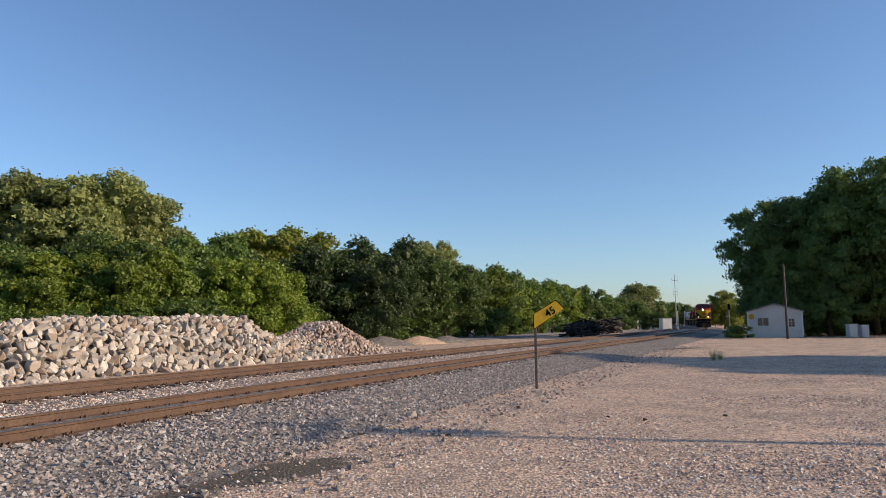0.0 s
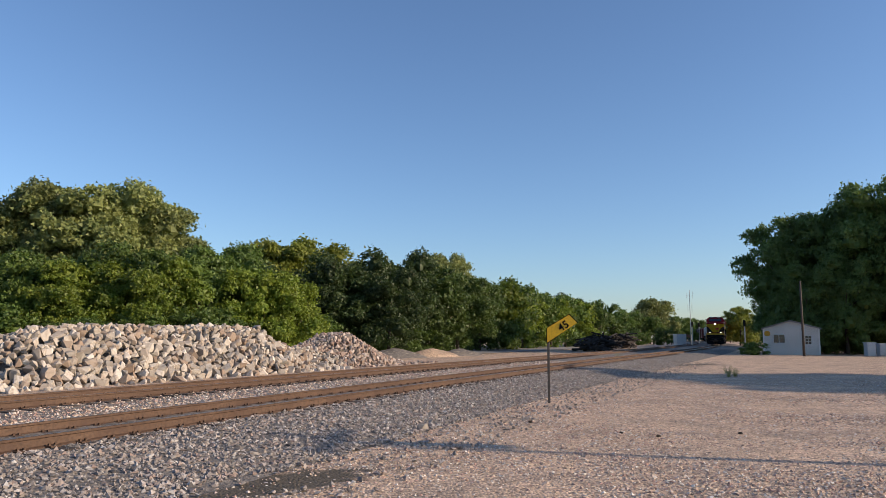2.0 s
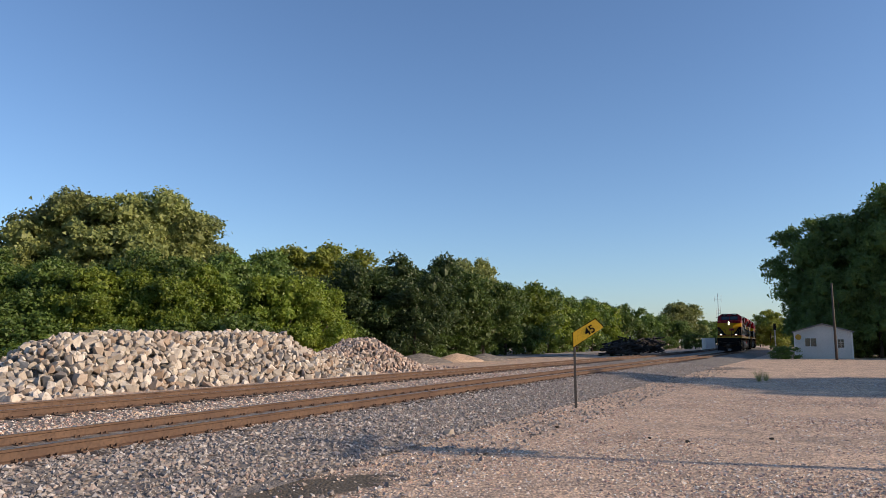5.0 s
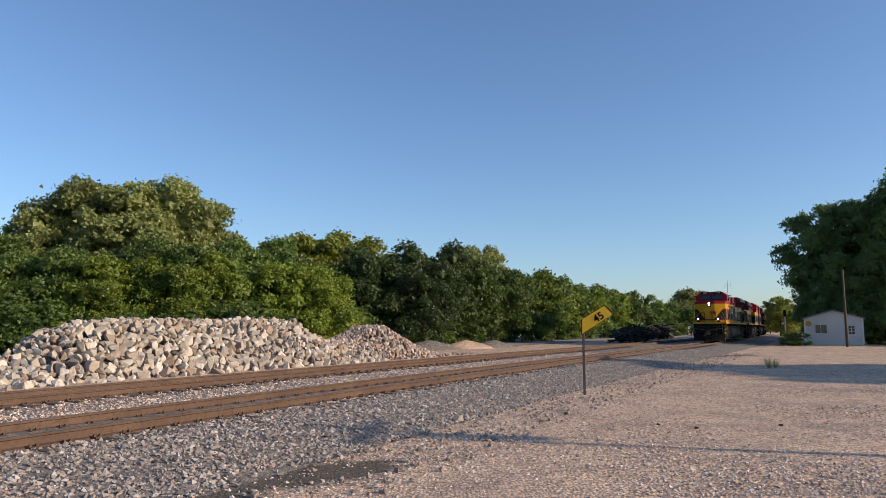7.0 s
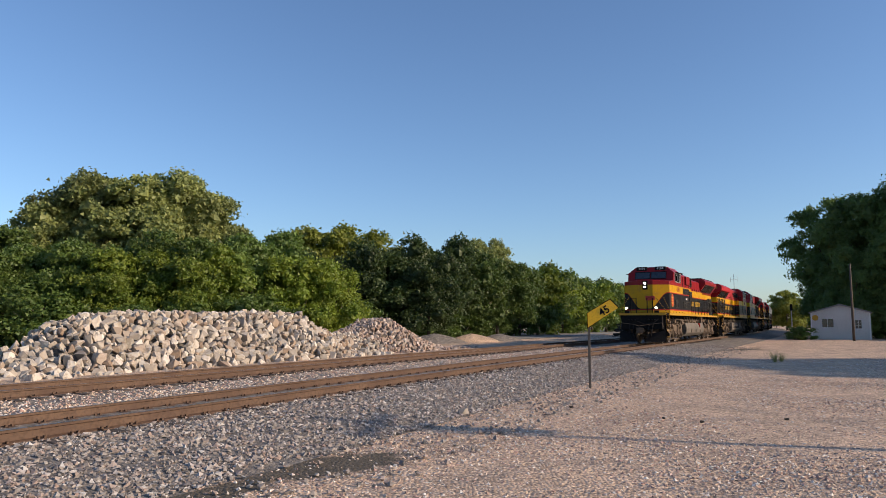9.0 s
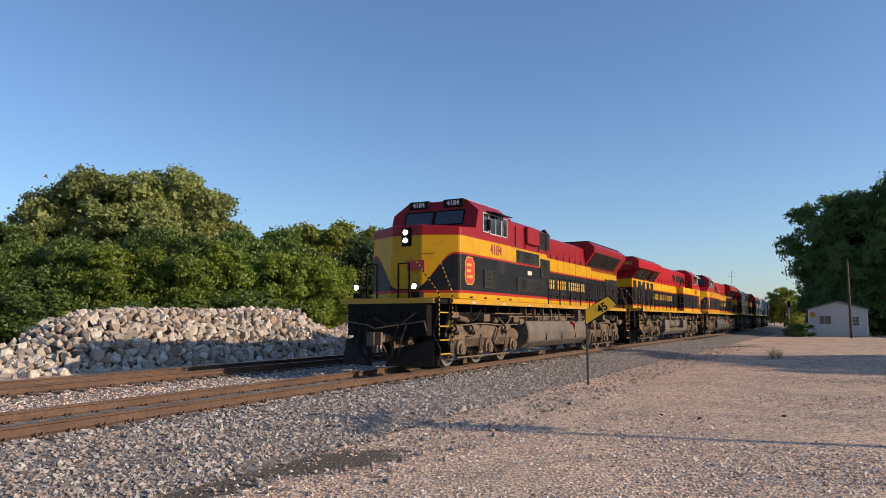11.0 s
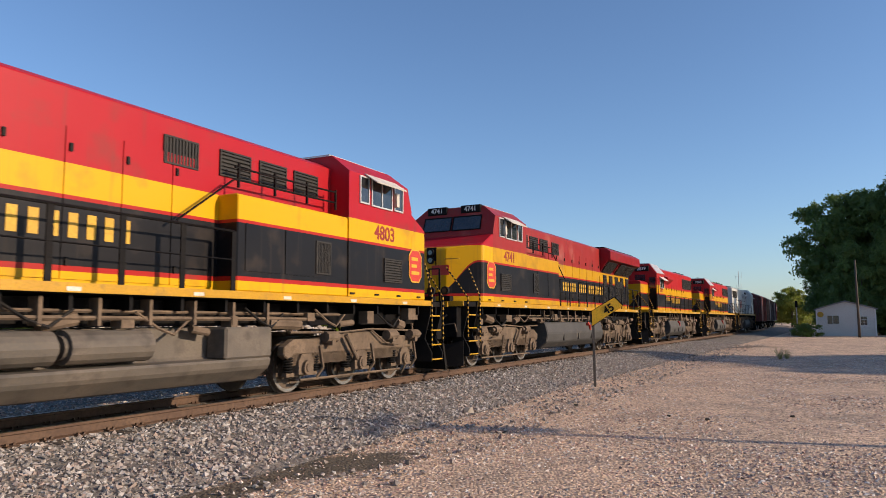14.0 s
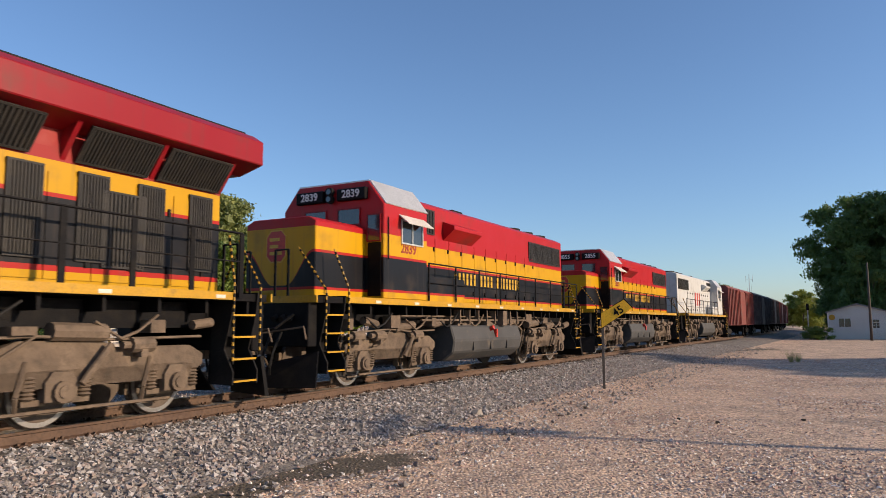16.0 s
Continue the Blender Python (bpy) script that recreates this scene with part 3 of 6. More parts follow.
# ---- train ----
def bogie(loco, x, axles, style, wheels):
    """Truck frame with axle boxes, springs, brake gear; the wheelsets turn."""
    half = (axles - 1) * 0.5 * (2.0 if axles == 3 else 2.74)
    ax = [x - half + i * (2.0 if axles == 3 else 2.74) for i in range(axles)]
    bm = bmesh.new()
    for sg in (-1, 1):
        y0, y1 = sorted((sg * 1.02, sg * 1.2))
        e = half + 0.62
        top, low = 1.10, 0.62
        pts = [(x - e, 0.78), (x - e + 0.25, low + 0.02)]
        for a in ax:
            pts += [(a - 0.42, low), (a - 0.34, 0.80), (a + 0.34, 0.80), (a + 0.42, low)]
        pts += [(x + e - 0.25, low + 0.02), (x + e, 0.78), (x + e, 0.95), (x + e - 0.3, top), (x + half * 0.45, top), (x + half * 0.3, top + 0.12), (x - half * 0.3, top + 0.12), (x - half * 0.45, top), (x - e + 0.3, top), (x - e, 0.95)]
        prism(bm, pts, y0, y1)
    box(bm, x - 0.35, x + 0.35, -1.05, 1.05, 0.75, 1.1)
    fr = part("bogie_frame", bm, "truck", loco, "dusty cast steel side frames", bevel=0.02)
    for sg in (-1, 1):
        for a in ax:
            bm = bmesh.new()
            prism(bm, [(a - 0.24, 0.40), (a + 0.24, 0.40), (a + 0.24, 0.66), (a + 0.14, 0.80), (a - 0.14, 0.80), (a - 0.24, 0.66)], sg * 1.10, sg * 1.26)
            tube(bm, (a, sg * 1.24, 0.53), (a, sg * 1.33, 0.53), 0.15, 12)
            tube(bm, (a, sg * 1.33, 0.53), (a, sg * 1.35, 0.53), 0.09, 10)
            box(bm, a - 0.5, a + 0.5, sg * 1.1 - 0.06, sg * 1.1 + 0.06, 0.36, 0.44)
            part("axle_box", bm, "truck", fr)
        for a in ax:
            for dx in (-0.42, 0.42):
                bm = bmesh.new()
                rings = []
                for k in range(13):
                    rr, z = (0.115 if k % 2 else 0.075), 0.44 + k * 0.026
                    rings.append([bm.verts.new((a + dx + rr * math.cos(q * math.tau / 9), sg * 1.13 + rr * math.sin(q * math.tau / 9), z)) for q in range(9)])
                for lo, hi in zip(rings[:-1], rings[1:]):
                    for q in range(9):
                        bm.faces.new((lo[q], lo[(q + 1) % 9], hi[(q + 1) % 9], hi[q]))
                part("coil_spring", bm, "dark" if sg < 0 else "truck", fr)
        for dx in (-half * 0.62, half * 0.62, half + 0.35):
            bm = bmesh.new()
            tube(bm, (x + dx - 0.2, sg * 1.3, 1.13), (x + dx + 0.2, sg * 1.3, 1.13), 0.12, 10)
            tube(bm, (x + dx + 0.2, sg * 1.3, 1.13), (x + dx + 0.34, sg * 1.3, 1.13), 0.06, 8)
            box(bm, x + dx - 0.06, x + dx + 0.06, sg * 1.3 - 0.1, sg * 1.3 + 0.1, 0.95, 1.12)
            part("brake_cylinder", bm, "truck", fr)
        bm = bmesh.new()
        pipe(bm, [(x - half - 0.5, sg * 1.24, 1.24), (x - half * 0.4, sg * 1.27, 1.22), (x + half * 0.2, sg * 1.25, 1.28), (x + half + 0.4, sg * 1.26, 1.22)], 0.025)
        pipe(bm, [(x + half * 0.2, sg * 1.25, 1.28), (x + half * 0.5, sg * 1.3, 0.95), (x + half * 0.8, sg * 1.3, 0.9)], 0.022)
        for a in ax:
            pipe(bm, [(a + 0.5, sg * 1.22, 0.95), (a + 0.62, sg * 1.22, 0.5), (a + 0.55, sg * 1.1, 0.3)], 0.035)
            box(bm, a + 0.52, a + 0.62, sg * 0.75 - 0.07, sg * 0.75 + 0.07, 0.35, 0.75)
        pipe(bm, [(x - half, sg * 1.1, 0.27), (x + half, sg * 1.1, 0.27)], 0.03)
        # sand pipes and a damper
        pipe(bm, [(x + half + 0.55, sg * 1.15, 1.4), (x + half + 0.75, sg * 1.1, 0.8), (x + half + 0.6, sg * 0.8, 0.12)], 0.03)
        tube(bm, (x - 0.25, sg * 1.33, 0.62), (x - 0.7, sg * 1.33, 1.15), 0.05, 8)
        part("brake_rigging", bm, "truck", fr)
    for a in ax:
        bm = bmesh.new()
        for sg in (-1, 1):
            tube(bm, (0, sg * 0.70, 0), (0, sg * 0.80, 0), 0.50, 28)
            tube(bm, (0, sg * 0.66, 0), (0, sg * 0.70, 0), 0.535, 28)
            tube(bm, (0, sg * 0.80, 0), (0, sg * 0.86, 0), 0.16, 14)
            for k in range(6):
                c, s_ = math.cos(k * math.tau / 6), math.sin(k * math.tau / 6)
                tube(bm, (0.29 * c, sg * 0.79, 0.29 * s_), (0.29 * c, sg * 0.815, 0.29 * s_), 0.06, 8)
        tube(bm, (0, -0.9, 0), (0, 0.9, 0), 0.085, 10)
        w = part("wheelset", bm, "wheel", loco, "steel wheels with bright treads")
        for sg in (-1, 1):
            bm = bmesh.new()
            n = 28
            for r0, r1, yy in ((0.43, 0.495, 0.803),):
                ring = [[bm.verts.new((r * math.cos(k * math.tau / n), sg * yy, r * math.sin(k * math.tau / n))) for k in range(n)] for r in (r0, r1)]
                for k in range(n):
                    bm.faces.new((ring[0][k], ring[0][(k + 1) % n], ring[1][(k + 1) % n], ring[1][k]))
            part("wheel_rim", bm, "tread", w, "worn bright rim")
        w.location = (a, 0, 0.52)
        wheels.append((w, a))


def rung_steps(loco, x0, x1, sg, name="step_well"):
    """Boarding steps between two slanting plates, open to the side."""
    y0, y1 = sg * 0.98, sg * 1.50
    well = boxes(name, "black", loco, (x0, x1, *sorted((sg * 0.96, sg * 1.0)), 0.42, 2.0))
    for xx in (x0, x1 - 0.03):
        bm = bmesh.new()
        prism(bm, [(y0, 0.40), (sg * 1.50, 0.40), (sg * 1.51, 0.62), (sg * 1.30, 1.0), (sg * 1.46, 1.62), (sg * 1.50, 2.0), (y0, 2.0)], xx, xx + 0.03, "x")
        part("step_plate", bm, "dark", well)
    for k, z in enumerate((0.44, 0.82, 1.2, 1.58)):
        out = sg * (1.50 - 0.02 * k)
        tread = boxes("step_tread", "dark", well, (x0 + 0.03, x1 - 0.03, *sorted((sg * 1.0, out)), z, z + 0.025))
        boxes("step_edge", "yellow", tread, (x0 + 0.035, x1 - 0.035, *sorted((out - sg * 0.004, out + sg * 0.010)), z - 0.004, z + 0.03))


def striped_rail(loco, pts, r=0.019):
    """A grab rail painted in yellow and black turns."""
    bm, bk = bmesh.new(), bmesh.new()
    pipe(bm, pts, r, 6)
    for p, q in zip(pts[:-1], pts[1:]):
        p, q = Vector(p), Vector(q)
        n = max(1, int((q - p).length / 0.12))
        for i in range(n):
            tube(bk, p.lerp(q, i / n), p.lerp(q, (i + 0.5) / n), r + 0.004, 6)
    h = part("grab_rail", bm, "yellow", loco, "yellow and black striped grab rail")
    tagged(part("rail_stripe", bk, "black", h), kind="stuff")


def walkway_rail(loco, x0, x1, sg, n, top=3.02, half=0.03):
    y = sg * 1.5
    for i in range(n + 1):
        x = x0 + (x1 - x0) * i / n
        bm = bmesh.new()
        box(bm, x - half, x + half, y - 0.012, y + 0.012, 1.9, top)
        part("stanchion", bm, "black", loco)
    bm = bmesh.new()
    pipe(bm, [(x0, y, top), (x1, y, top)], 0.022, 6)
    pipe(bm, [(x0, y, top - 0.5), (x1, y, top - 0.5)], 0.014, 5)
    part("handrail", bm, "black", loco)


def grille(loco, name, m, w, h, slats, material="grille", vertical=True):
    """A recessed louvre: dark back, frame and slats. m places its centre, z outwards."""
    bm = bmesh.new()
    box(bm, -w / 2, w / 2, -h / 2, h / 2, -0.01, 0.006)
    bm.transform(m)
    g = part(name, bm, "dark", loco)
    bm = bmesh.new()
    for i in range(slats):
        if vertical:
            c = -w / 2 + w * (i + 0.5) / slats
            d = w / slats * 0.28
            box(bm, c - d, c + d, -h / 2, h / 2, 0.006, 0.03)
        else:
            c = -h / 2 + h * (i + 0.5) / slats
            d = h / slats * 0.28
            box(bm, -w / 2, w / 2, c - d, c + d, 0.006, 0.03)
    for a, b, c, d in ((-w / 2 - 0.03, -w / 2, -h / 2 - 0.03, h / 2 + 0.03), (w / 2, w / 2 + 0.03, -h / 2 - 0.03, h / 2 + 0.03), (-w / 2, w / 2, -h / 2 - 0.03, -h / 2), (-w / 2, w / 2, h / 2, h / 2 + 0.03)):
        box(bm, a, b, c, d, -0.005, 0.035)
    bm.transform(m)
    part("louvre", bm, material, g)


def side(x, z, sg, y, tilt=0.0):
    """A plane on the body's side: local x to the right as seen from outside, y up, z outwards."""
    return Matrix.Translation((x, sg * y, z)) @ Matrix(((-sg, 0, 0, 0), (0, 0, sg, 0), (0, 1, 0, 0), (0, 0, 0, 1))) @ pose(0, 0, 0, tilt)


FRONT = Matrix(((0, 0, 1, 0), (1, 0, 0, 0), (0, 1, 0, 0), (0, 0, 0, 1)))


def pane(loco, m, w, h, frame_mat="alu", fw=0.035, n=1):
    bm = bmesh.new()
    for a, b, c, d in ((-w / 2 - fw, -w / 2, -h / 2 - fw, h / 2 + fw), (w / 2, w / 2 + fw, -h / 2 - fw, h / 2 + fw), (-w / 2, w / 2, -h / 2 - fw, -h / 2), (-w / 2, w / 2, h / 2, h / 2 + fw)):
        box(bm, a, b, c, d, -0.01, 0.03)
    for i in range(1, n):
        x = -w / 2 + w * i / n
        box(bm, x - fw / 2, x + fw / 2, -h / 2, h / 2, -0.01, 0.028)
    bm.transform(m)
    win = part("window", bm, frame_mat, loco)
    bm = bmesh.new()
    box(bm, -w / 2, w / 2, -h / 2, h / 2, -0.005, 0.012)
    bm.transform(m)
    part("glass_pane", bm, "glass", win, "dark reflecting glass")


def door_panels(loco, x0, x1, z0, z1, n, y, sg, material):
    for i in range(n):
        a, b = x0 + (x1 - x0) * i / n + 0.015, x0 + (x1 - x0) * (i + 1) / n - 0.015
        bm = bmesh.new()
        box(bm, a, b, *sorted((sg * (y - 0.01), sg * (y + 0.018))), z0, z1)
        d = part("door", bm, material, loco)
        for zz in (z0 + 0.25, z1 - 0.3):
            boxes("latch", "dark", d, (a + 0.05, a + 0.10, *sorted((sg * (y + 0.015), sg * (y + 0.05))), zz - 0.06, zz + 0.06))


def name_bars(loco, x, z, sg, y, letters, h, w, material="letter"):
    """Unlettered name on the side: one plain bar for each character."""
    c = -(sum(letters) + 0.9 * (len(letters) - 1)) * w / 2
    for n in letters:
        for i in range(n):
            bm = bmesh.new()
            box(bm, c, c + w * 0.50, -h / 2, h / 2, 0, 0.006)
            bm.transform(side(x, z, sg, y))
            part("name_bar", bm, material, loco)
            c += w
        c += w * 0.9


def emblem(loco, m, r=0.42):
    def octagon(q):
        return [(q * 0.78 * cx, q * cy) for cx, cy in ((1, 0.62), (0.55, 1), (-0.55, 1), (-1, 0.62), (-1, -0.62), (-0.55, -1), (0.55, -1), (1, -0.62))]
    bm = bmesh.new()
    prism(bm, octagon(r), 0, 0.006, "z")
    bm.transform(m)
    e = part("emblem", bm, "letter", loco, "yellow-edged red octagonal emblem")
    bm = bmesh.new()
    prism(bm, octagon(r * 0.92), 0.002, 0.009, "z")
    bm.transform(m)
    part("emblem_field", bm, "emblem", e)
    bm = bmesh.new()
    for zz, ww in ((0.42, 0.36), (0.0, 0.30), (-0.42, 0.44)):
        box(bm, -r * 0.5, -r * 0.5 + r * ww * 2.2, r * (zz - 0.1), r * (zz + 0.1), 0.004, 0.012)
    bm.transform(m)
    part("emblem_bar", bm, "letter", e)


def coupler(loco, x, d):
    bm = bmesh.new()
    box(bm, *sorted((x - d * 0.9, x - d * 0.1)), -0.12, 0.12, 0.78, 1.0)
    prism(bm, [(x - d * 0.22, -0.2), (x + d * 0.02, -0.2), (x + d * 0.04, 0.05), (x - d * 0.06, 0.02), (x - d * 0.08, 0.2), (x - d * 0.25, 0.16)], 0.7, 1.05, "z")
    c = part("coupler", bm, "truck", loco, "rusty knuckle coupler")
    runs = [[(x - d * 0.5, y, 1.25), (x - d * 0.3, y * 0.95, 0.85), (x - d * 0.25, y * 0.9, 0.55), (x - d * 0.33, y * 0.8, 0.4)] for y in (-0.75, -0.5, 0.5, 0.75)]
    runs.append([(x - d * 0.45, 1.1, 1.6), (x - d * 0.25, 0.8, 1.32), (x - d * 0.22, 0.3, 1.25), (x - d * 0.3, -0.2, 1.45)])
    for run in runs:
        bm = bmesh.new()
        pipe(bm, run, 0.028)
        part("air_hose", bm, "dark", c, "hanging black hose")
    bm = bmesh.new()
    pipe(bm, [(x - d * 0.52, -1.3, 1.35), (x - d * 0.45, -0.5, 1.25), (x - d * 0.2, -0.1, 1.15), (x - d * 0.45, 0.5, 1.25), (x - d * 0.52, 1.3, 1.35), (x - d * 0.5, 1.38, 1.1)], 0.02)
    part("uncoupling_lever", bm, "truck", c, "dull steel uncoupling lever")


def plow(loco, x, d):
    """End plate over a snow plough of two swept blades."""
    bm = bmesh.new()
    box(bm, *sorted((x - d * 0.95, x - d * 0.66)), -1.30, 1.30, 0.95, 1.84)
    pil = part("pilot", bm, "black", loco, "black pilot plate", bevel=0.015)
    for sg in (-1, 1):
        bm = bmesh.new()
        low = [(x - d * 0.75, sg * 1.46), (x - d * 0.30, sg * 0.22), (x - d * 0.24, sg * 0.22), (x - d * 0.68, sg * 1.48)]
        top = [(x - d * 0.86, sg * 1.42), (x - d * 0.58, sg * 0.40), (x - d * 0.54, sg * 0.40), (x - d * 0.80, sg * 1.44)]
        va = [bm.verts.new((p[0], p[1], 0.14)) for p in low]
        vb = [bm.verts.new((p[0], p[1], 0.86 if k in (0, 3) else 0.62)) for k, p in enumerate(top)]
        bm.faces.new(va)
        bm.faces.new(vb[::-1])
        for i in range(4):
            bm.faces.new((va[i], va[(i + 1) % 4], vb[(i + 1) % 4], vb[i]))
        part("plough_blade", bm, "black", loco)
        for k in range(3):
            bm = bmesh.new()
            tube(bm, (x - d * 0.68, sg * (0.45 + 0.2 * k), 1.55), (x - d * 0.58, sg * (0.45 + 0.2 * k), 1.5), 0.07, 8)
            part("hose_valve", bm, "dark", pil)


def lamp(loco, m, r, hot):
    bm = bmesh.new()
    tube(bm, (0, 0, -0.05), (0, 0, 0.06), r * 1.25, 14)
    bm.transform(m)
    h = part("headlight", bm, "dark", loco)
    bm = bmesh.new()
    tube(bm, (0, 0, 0.05), (0, 0, 0.075), r * 0.78, 14)
    bm.transform(m)
    part("lens", bm, "lamp_hot" if hot else "glass", h, "round lamp lens")


def underfloor(loco, L, x0, x1, tank_mat, style):
    bm = bmesh.new()
    box(bm, -L / 2 + 0.7, L / 2 - 0.7, -1.0, 1.0, 1.38, 1.80)
    box(bm, -L / 2 + 0.75, L / 2 - 0.75, -1.44, 1.44, 1.84, 1.97)
    for i in range(22):
        x = -L / 2 + 1.2 + i * (L - 2.4) / 21
        box(bm, x - 0.03, x + 0.03, -1.4, 1.4, 1.62, 1.84)
    part("underframe", bm, "black", loco)
    for sg in (-1, 1):
        sill = boxes("side_sill", "yellow", loco, (-L / 2 + 1.68, L / 2 - 1.68, *sorted((sg * 1.46, sg * 1.53)), 1.85, 1.985), label="yellow side sill")
        for i in range(9):
            x = -L / 2 + 1.9 + i * (L - 4.0) / 8.5
            boxes("reflector", "canvas", sill, (x, x + 0.22, *sorted((sg * 1.529, sg * 1.536)), 1.87, 1.93))
        bm = bmesh.new()
        pipe(bm, [(x0 - 1.2, sg * 1.3, 1.52), (x1 + 1.5, sg * 1.3, 1.50)], 0.035)
        pipe(bm, [(x0 - 2.5, sg * 1.22, 1.62), (x1 + 2.5, sg * 1.22, 1.60)], 0.028)
        pipe(bm, [(x0 - 0.1, sg * 1.2, 1.45), (x0 - 0.5, sg * 1.28, 1.2), (x0 - 0.55, sg * 1.2, 0.8)], 0.04)
        for k in range(9):
            x = x0 + (x1 - x0) * k / 8
            box(bm, x - 0.03, x + 0.03, *sorted((sg * 1.15, sg * 1.36)), 1.4, 1.8)
        box(bm, x0 + 1.2, x0 + 1.5, *sorted((sg * 1.3, sg * 1.5)), 1.35, 1.8)
        part("air_pipe", bm, "truck", loco)
        rng = random.Random(int(L * 10) + sg)
        for k in range(26):
            x = -L / 2 + 2.2 + k * (L - 4.4) / 25 + rng.uniform(-0.2, 0.2)
            w, h = rng.uniform(0.12, 0.5), rng.uniform(0.10, 0.30)
            z = rng.uniform(1.28, 1.5)
            if k % 3 == 0:
                bm = bmesh.new()
                tube(bm, (x - w, sg * 1.22, z), (x + w, sg * 1.22, z + rng.uniform(-0.1, 0.1)), rng.uniform(0.06, 0.13), 9)
                part("cylinder", bm, "truck", loco)
            elif k % 3 == 1:
                boxes("junction_box", "truck", loco, (x - w / 2, x + w / 2, *sorted((sg * 1.1, sg * 1.34)), z, z + h))
            else:
                bm = bmesh.new()
                pipe(bm, [(x - 0.5, sg * 1.3, z + 0.25), (x - 0.1, sg * 1.34, z), (x + 0.2, sg * 1.34, z - 0.1), (x + 0.6, sg * 1.28, z + 0.15)], 0.025)
                part("hose", bm, "dark" if k % 2 else "truck", loco)
    bm = bmesh.new()
    pr = [(-1.1, 0.38), (1.1, 0.38), (1.42, 0.62), (1.48, 0.95), (1.36, 1.36), (-1.36, 1.36), (-1.48, 0.95), (-1.42, 0.62)]
    if style == "split":
        pr = [(-1.1, 0.38), (1.1, 0.38), (1.42, 0.62), (1.48, 0.80), (1.0, 0.82), (1.0, 1.36), (-1.0, 1.36), (-1.0, 0.82), (-1.48, 0.80), (-1.42, 0.62)]
    prism(bm, pr, x0, x1, "x")
    if style == "split":
        for sg in (-1, 1):
            box(bm, x0, x0 + 1.3, *sorted((sg * 1.0, sg * 1.47)), 0.8, 1.36)
            box(bm, x1 - 1.2, x1, *sorted((sg * 1.0, sg * 1.47)), 0.8, 1.36)
    tank = part("fuel_tank", bm, tank_mat, loco, "dusty steel fuel tank", bevel=0.04)
    for k in range(1, 4):
        x = x0 + (x1 - x0) * k / 4
        boxes("tank_seam", tank_mat, tank, (x - 0.012, x + 0.012, 1.41, 1.487, 0.65, 0.90))
    bm = bmesh.new()
    tube(bm, (x0 + 2.2, 1.38, 1.25), (x0 + 2.2, 1.5, 1.3), 0.07, 10)
    part("fuel_filler", bm, "emblem", tank, "red filler cap")
    boxes("sight_glass", "emblem", tank, (x0 + 1.9, x0 + 2.0, 1.40, 1.5, 1.0, 1.25), label="red sight glass")
    if style == "split":
        for sg in (-1, 1):
            for a in (x0 + 1.5, x0 + 3.1):
                bm = bmesh.new()
                tube(bm, (a, sg * 1.25, 1.1), (a + 1.4, sg * 1.25, 1.1), 0.24, 16)
                for q in (a - 0.06, a + 1.4):
                    tube(bm, (q, sg * 1.25, 1.1), (q + 0.06, sg * 1.25, 1.1), 0.17, 16)
                part("air_reservoir", bm, tank_mat, loco, "cylindrical air tank")


def end_platform(loco, x, d, sg_rails=True):
    for sg in (-1, 1):
        rung_steps(loco, *sorted((x - d * 1.02, x - d * 1.66)), sg)
        striped_rail(loco, [(x - d * 0.98, sg * 1.5, 0.9), (x - d * 0.98, sg * 1.5, 2.1), (x - d * 0.86, sg * 0.85, 3.0)])
        striped_rail(loco, [(x - d * 1.70, sg * 1.54, 0.75), (x - d * 1.70, sg * 1.54, 2.15), (x - d * 1.55, sg * 1.25, 3.0)])
    boxes("end_sill", "yellow", loco, (*sorted((x - d * 0.70, x - d * 0.66)), -1.5, 1.5, 1.84, 1.985), label="yellow end sill")
    for sg in (-1, 1):
        bm = bmesh.new()
        for y in (sg * 0.35, sg * 0.7):
            box(bm, *sorted((x - d * 0.74, x - d * 0.71)), y - 0.025, y + 0.025, 1.9, 2.95)
        pipe(bm, [(x - d * 0.725, sg * 0.7, 2.95), (x - d * 0.725, sg * 0.35, 2.95)], 0.02)
        part("end_handrail", bm, "black", loco)
    coupler(loco, x, d)
    plow(loco, x, d)


def hood(loco, x0, x1, hw, top, material, name="hood", cut=0.35):
    bm = bmesh.new()
    prism(bm, [(-hw, 1.99), (hw, 1.99), (hw, top - cut * 0.5), (hw - cut, top), (-hw + cut, top), (-hw, top - cut * 0.5)], x0, x1, "x")
    return part(name, bm, material, loco, bevel=0.02)


def fans(loco, xs, z, y=0.0, r=0.6):
    for x in xs:
        bm = bmesh.new()
        tube(bm, (x, y, z - 0.02), (x, y, z + 0.10), r, 18)
        f = part("roof_fan", bm, "dark", loco, bevel=0.0)


def horn(loco, x, z):
    bm = bmesh.new()
    for k, y in enumerate((-0.22, 0.0, 0.22)):
        d = -1 if k == 1 else 1
        tube(bm, (x - d * 0.1, y, z + 0.25), (x + d * 0.32, y, z + 0.27), 0.04, 8, 0.06)
        tube(bm, (x + d * 0.32, y, z + 0.27), (x + d * 0.42, y, z + 0.27), 0.06, 10, 0.13)
    box(bm, x - 0.12, x + 0.12, -0.3, 0.3, z - 0.02, z + 0.2)
    part("horn", bm, "dark", loco, "cluster of black air horns")


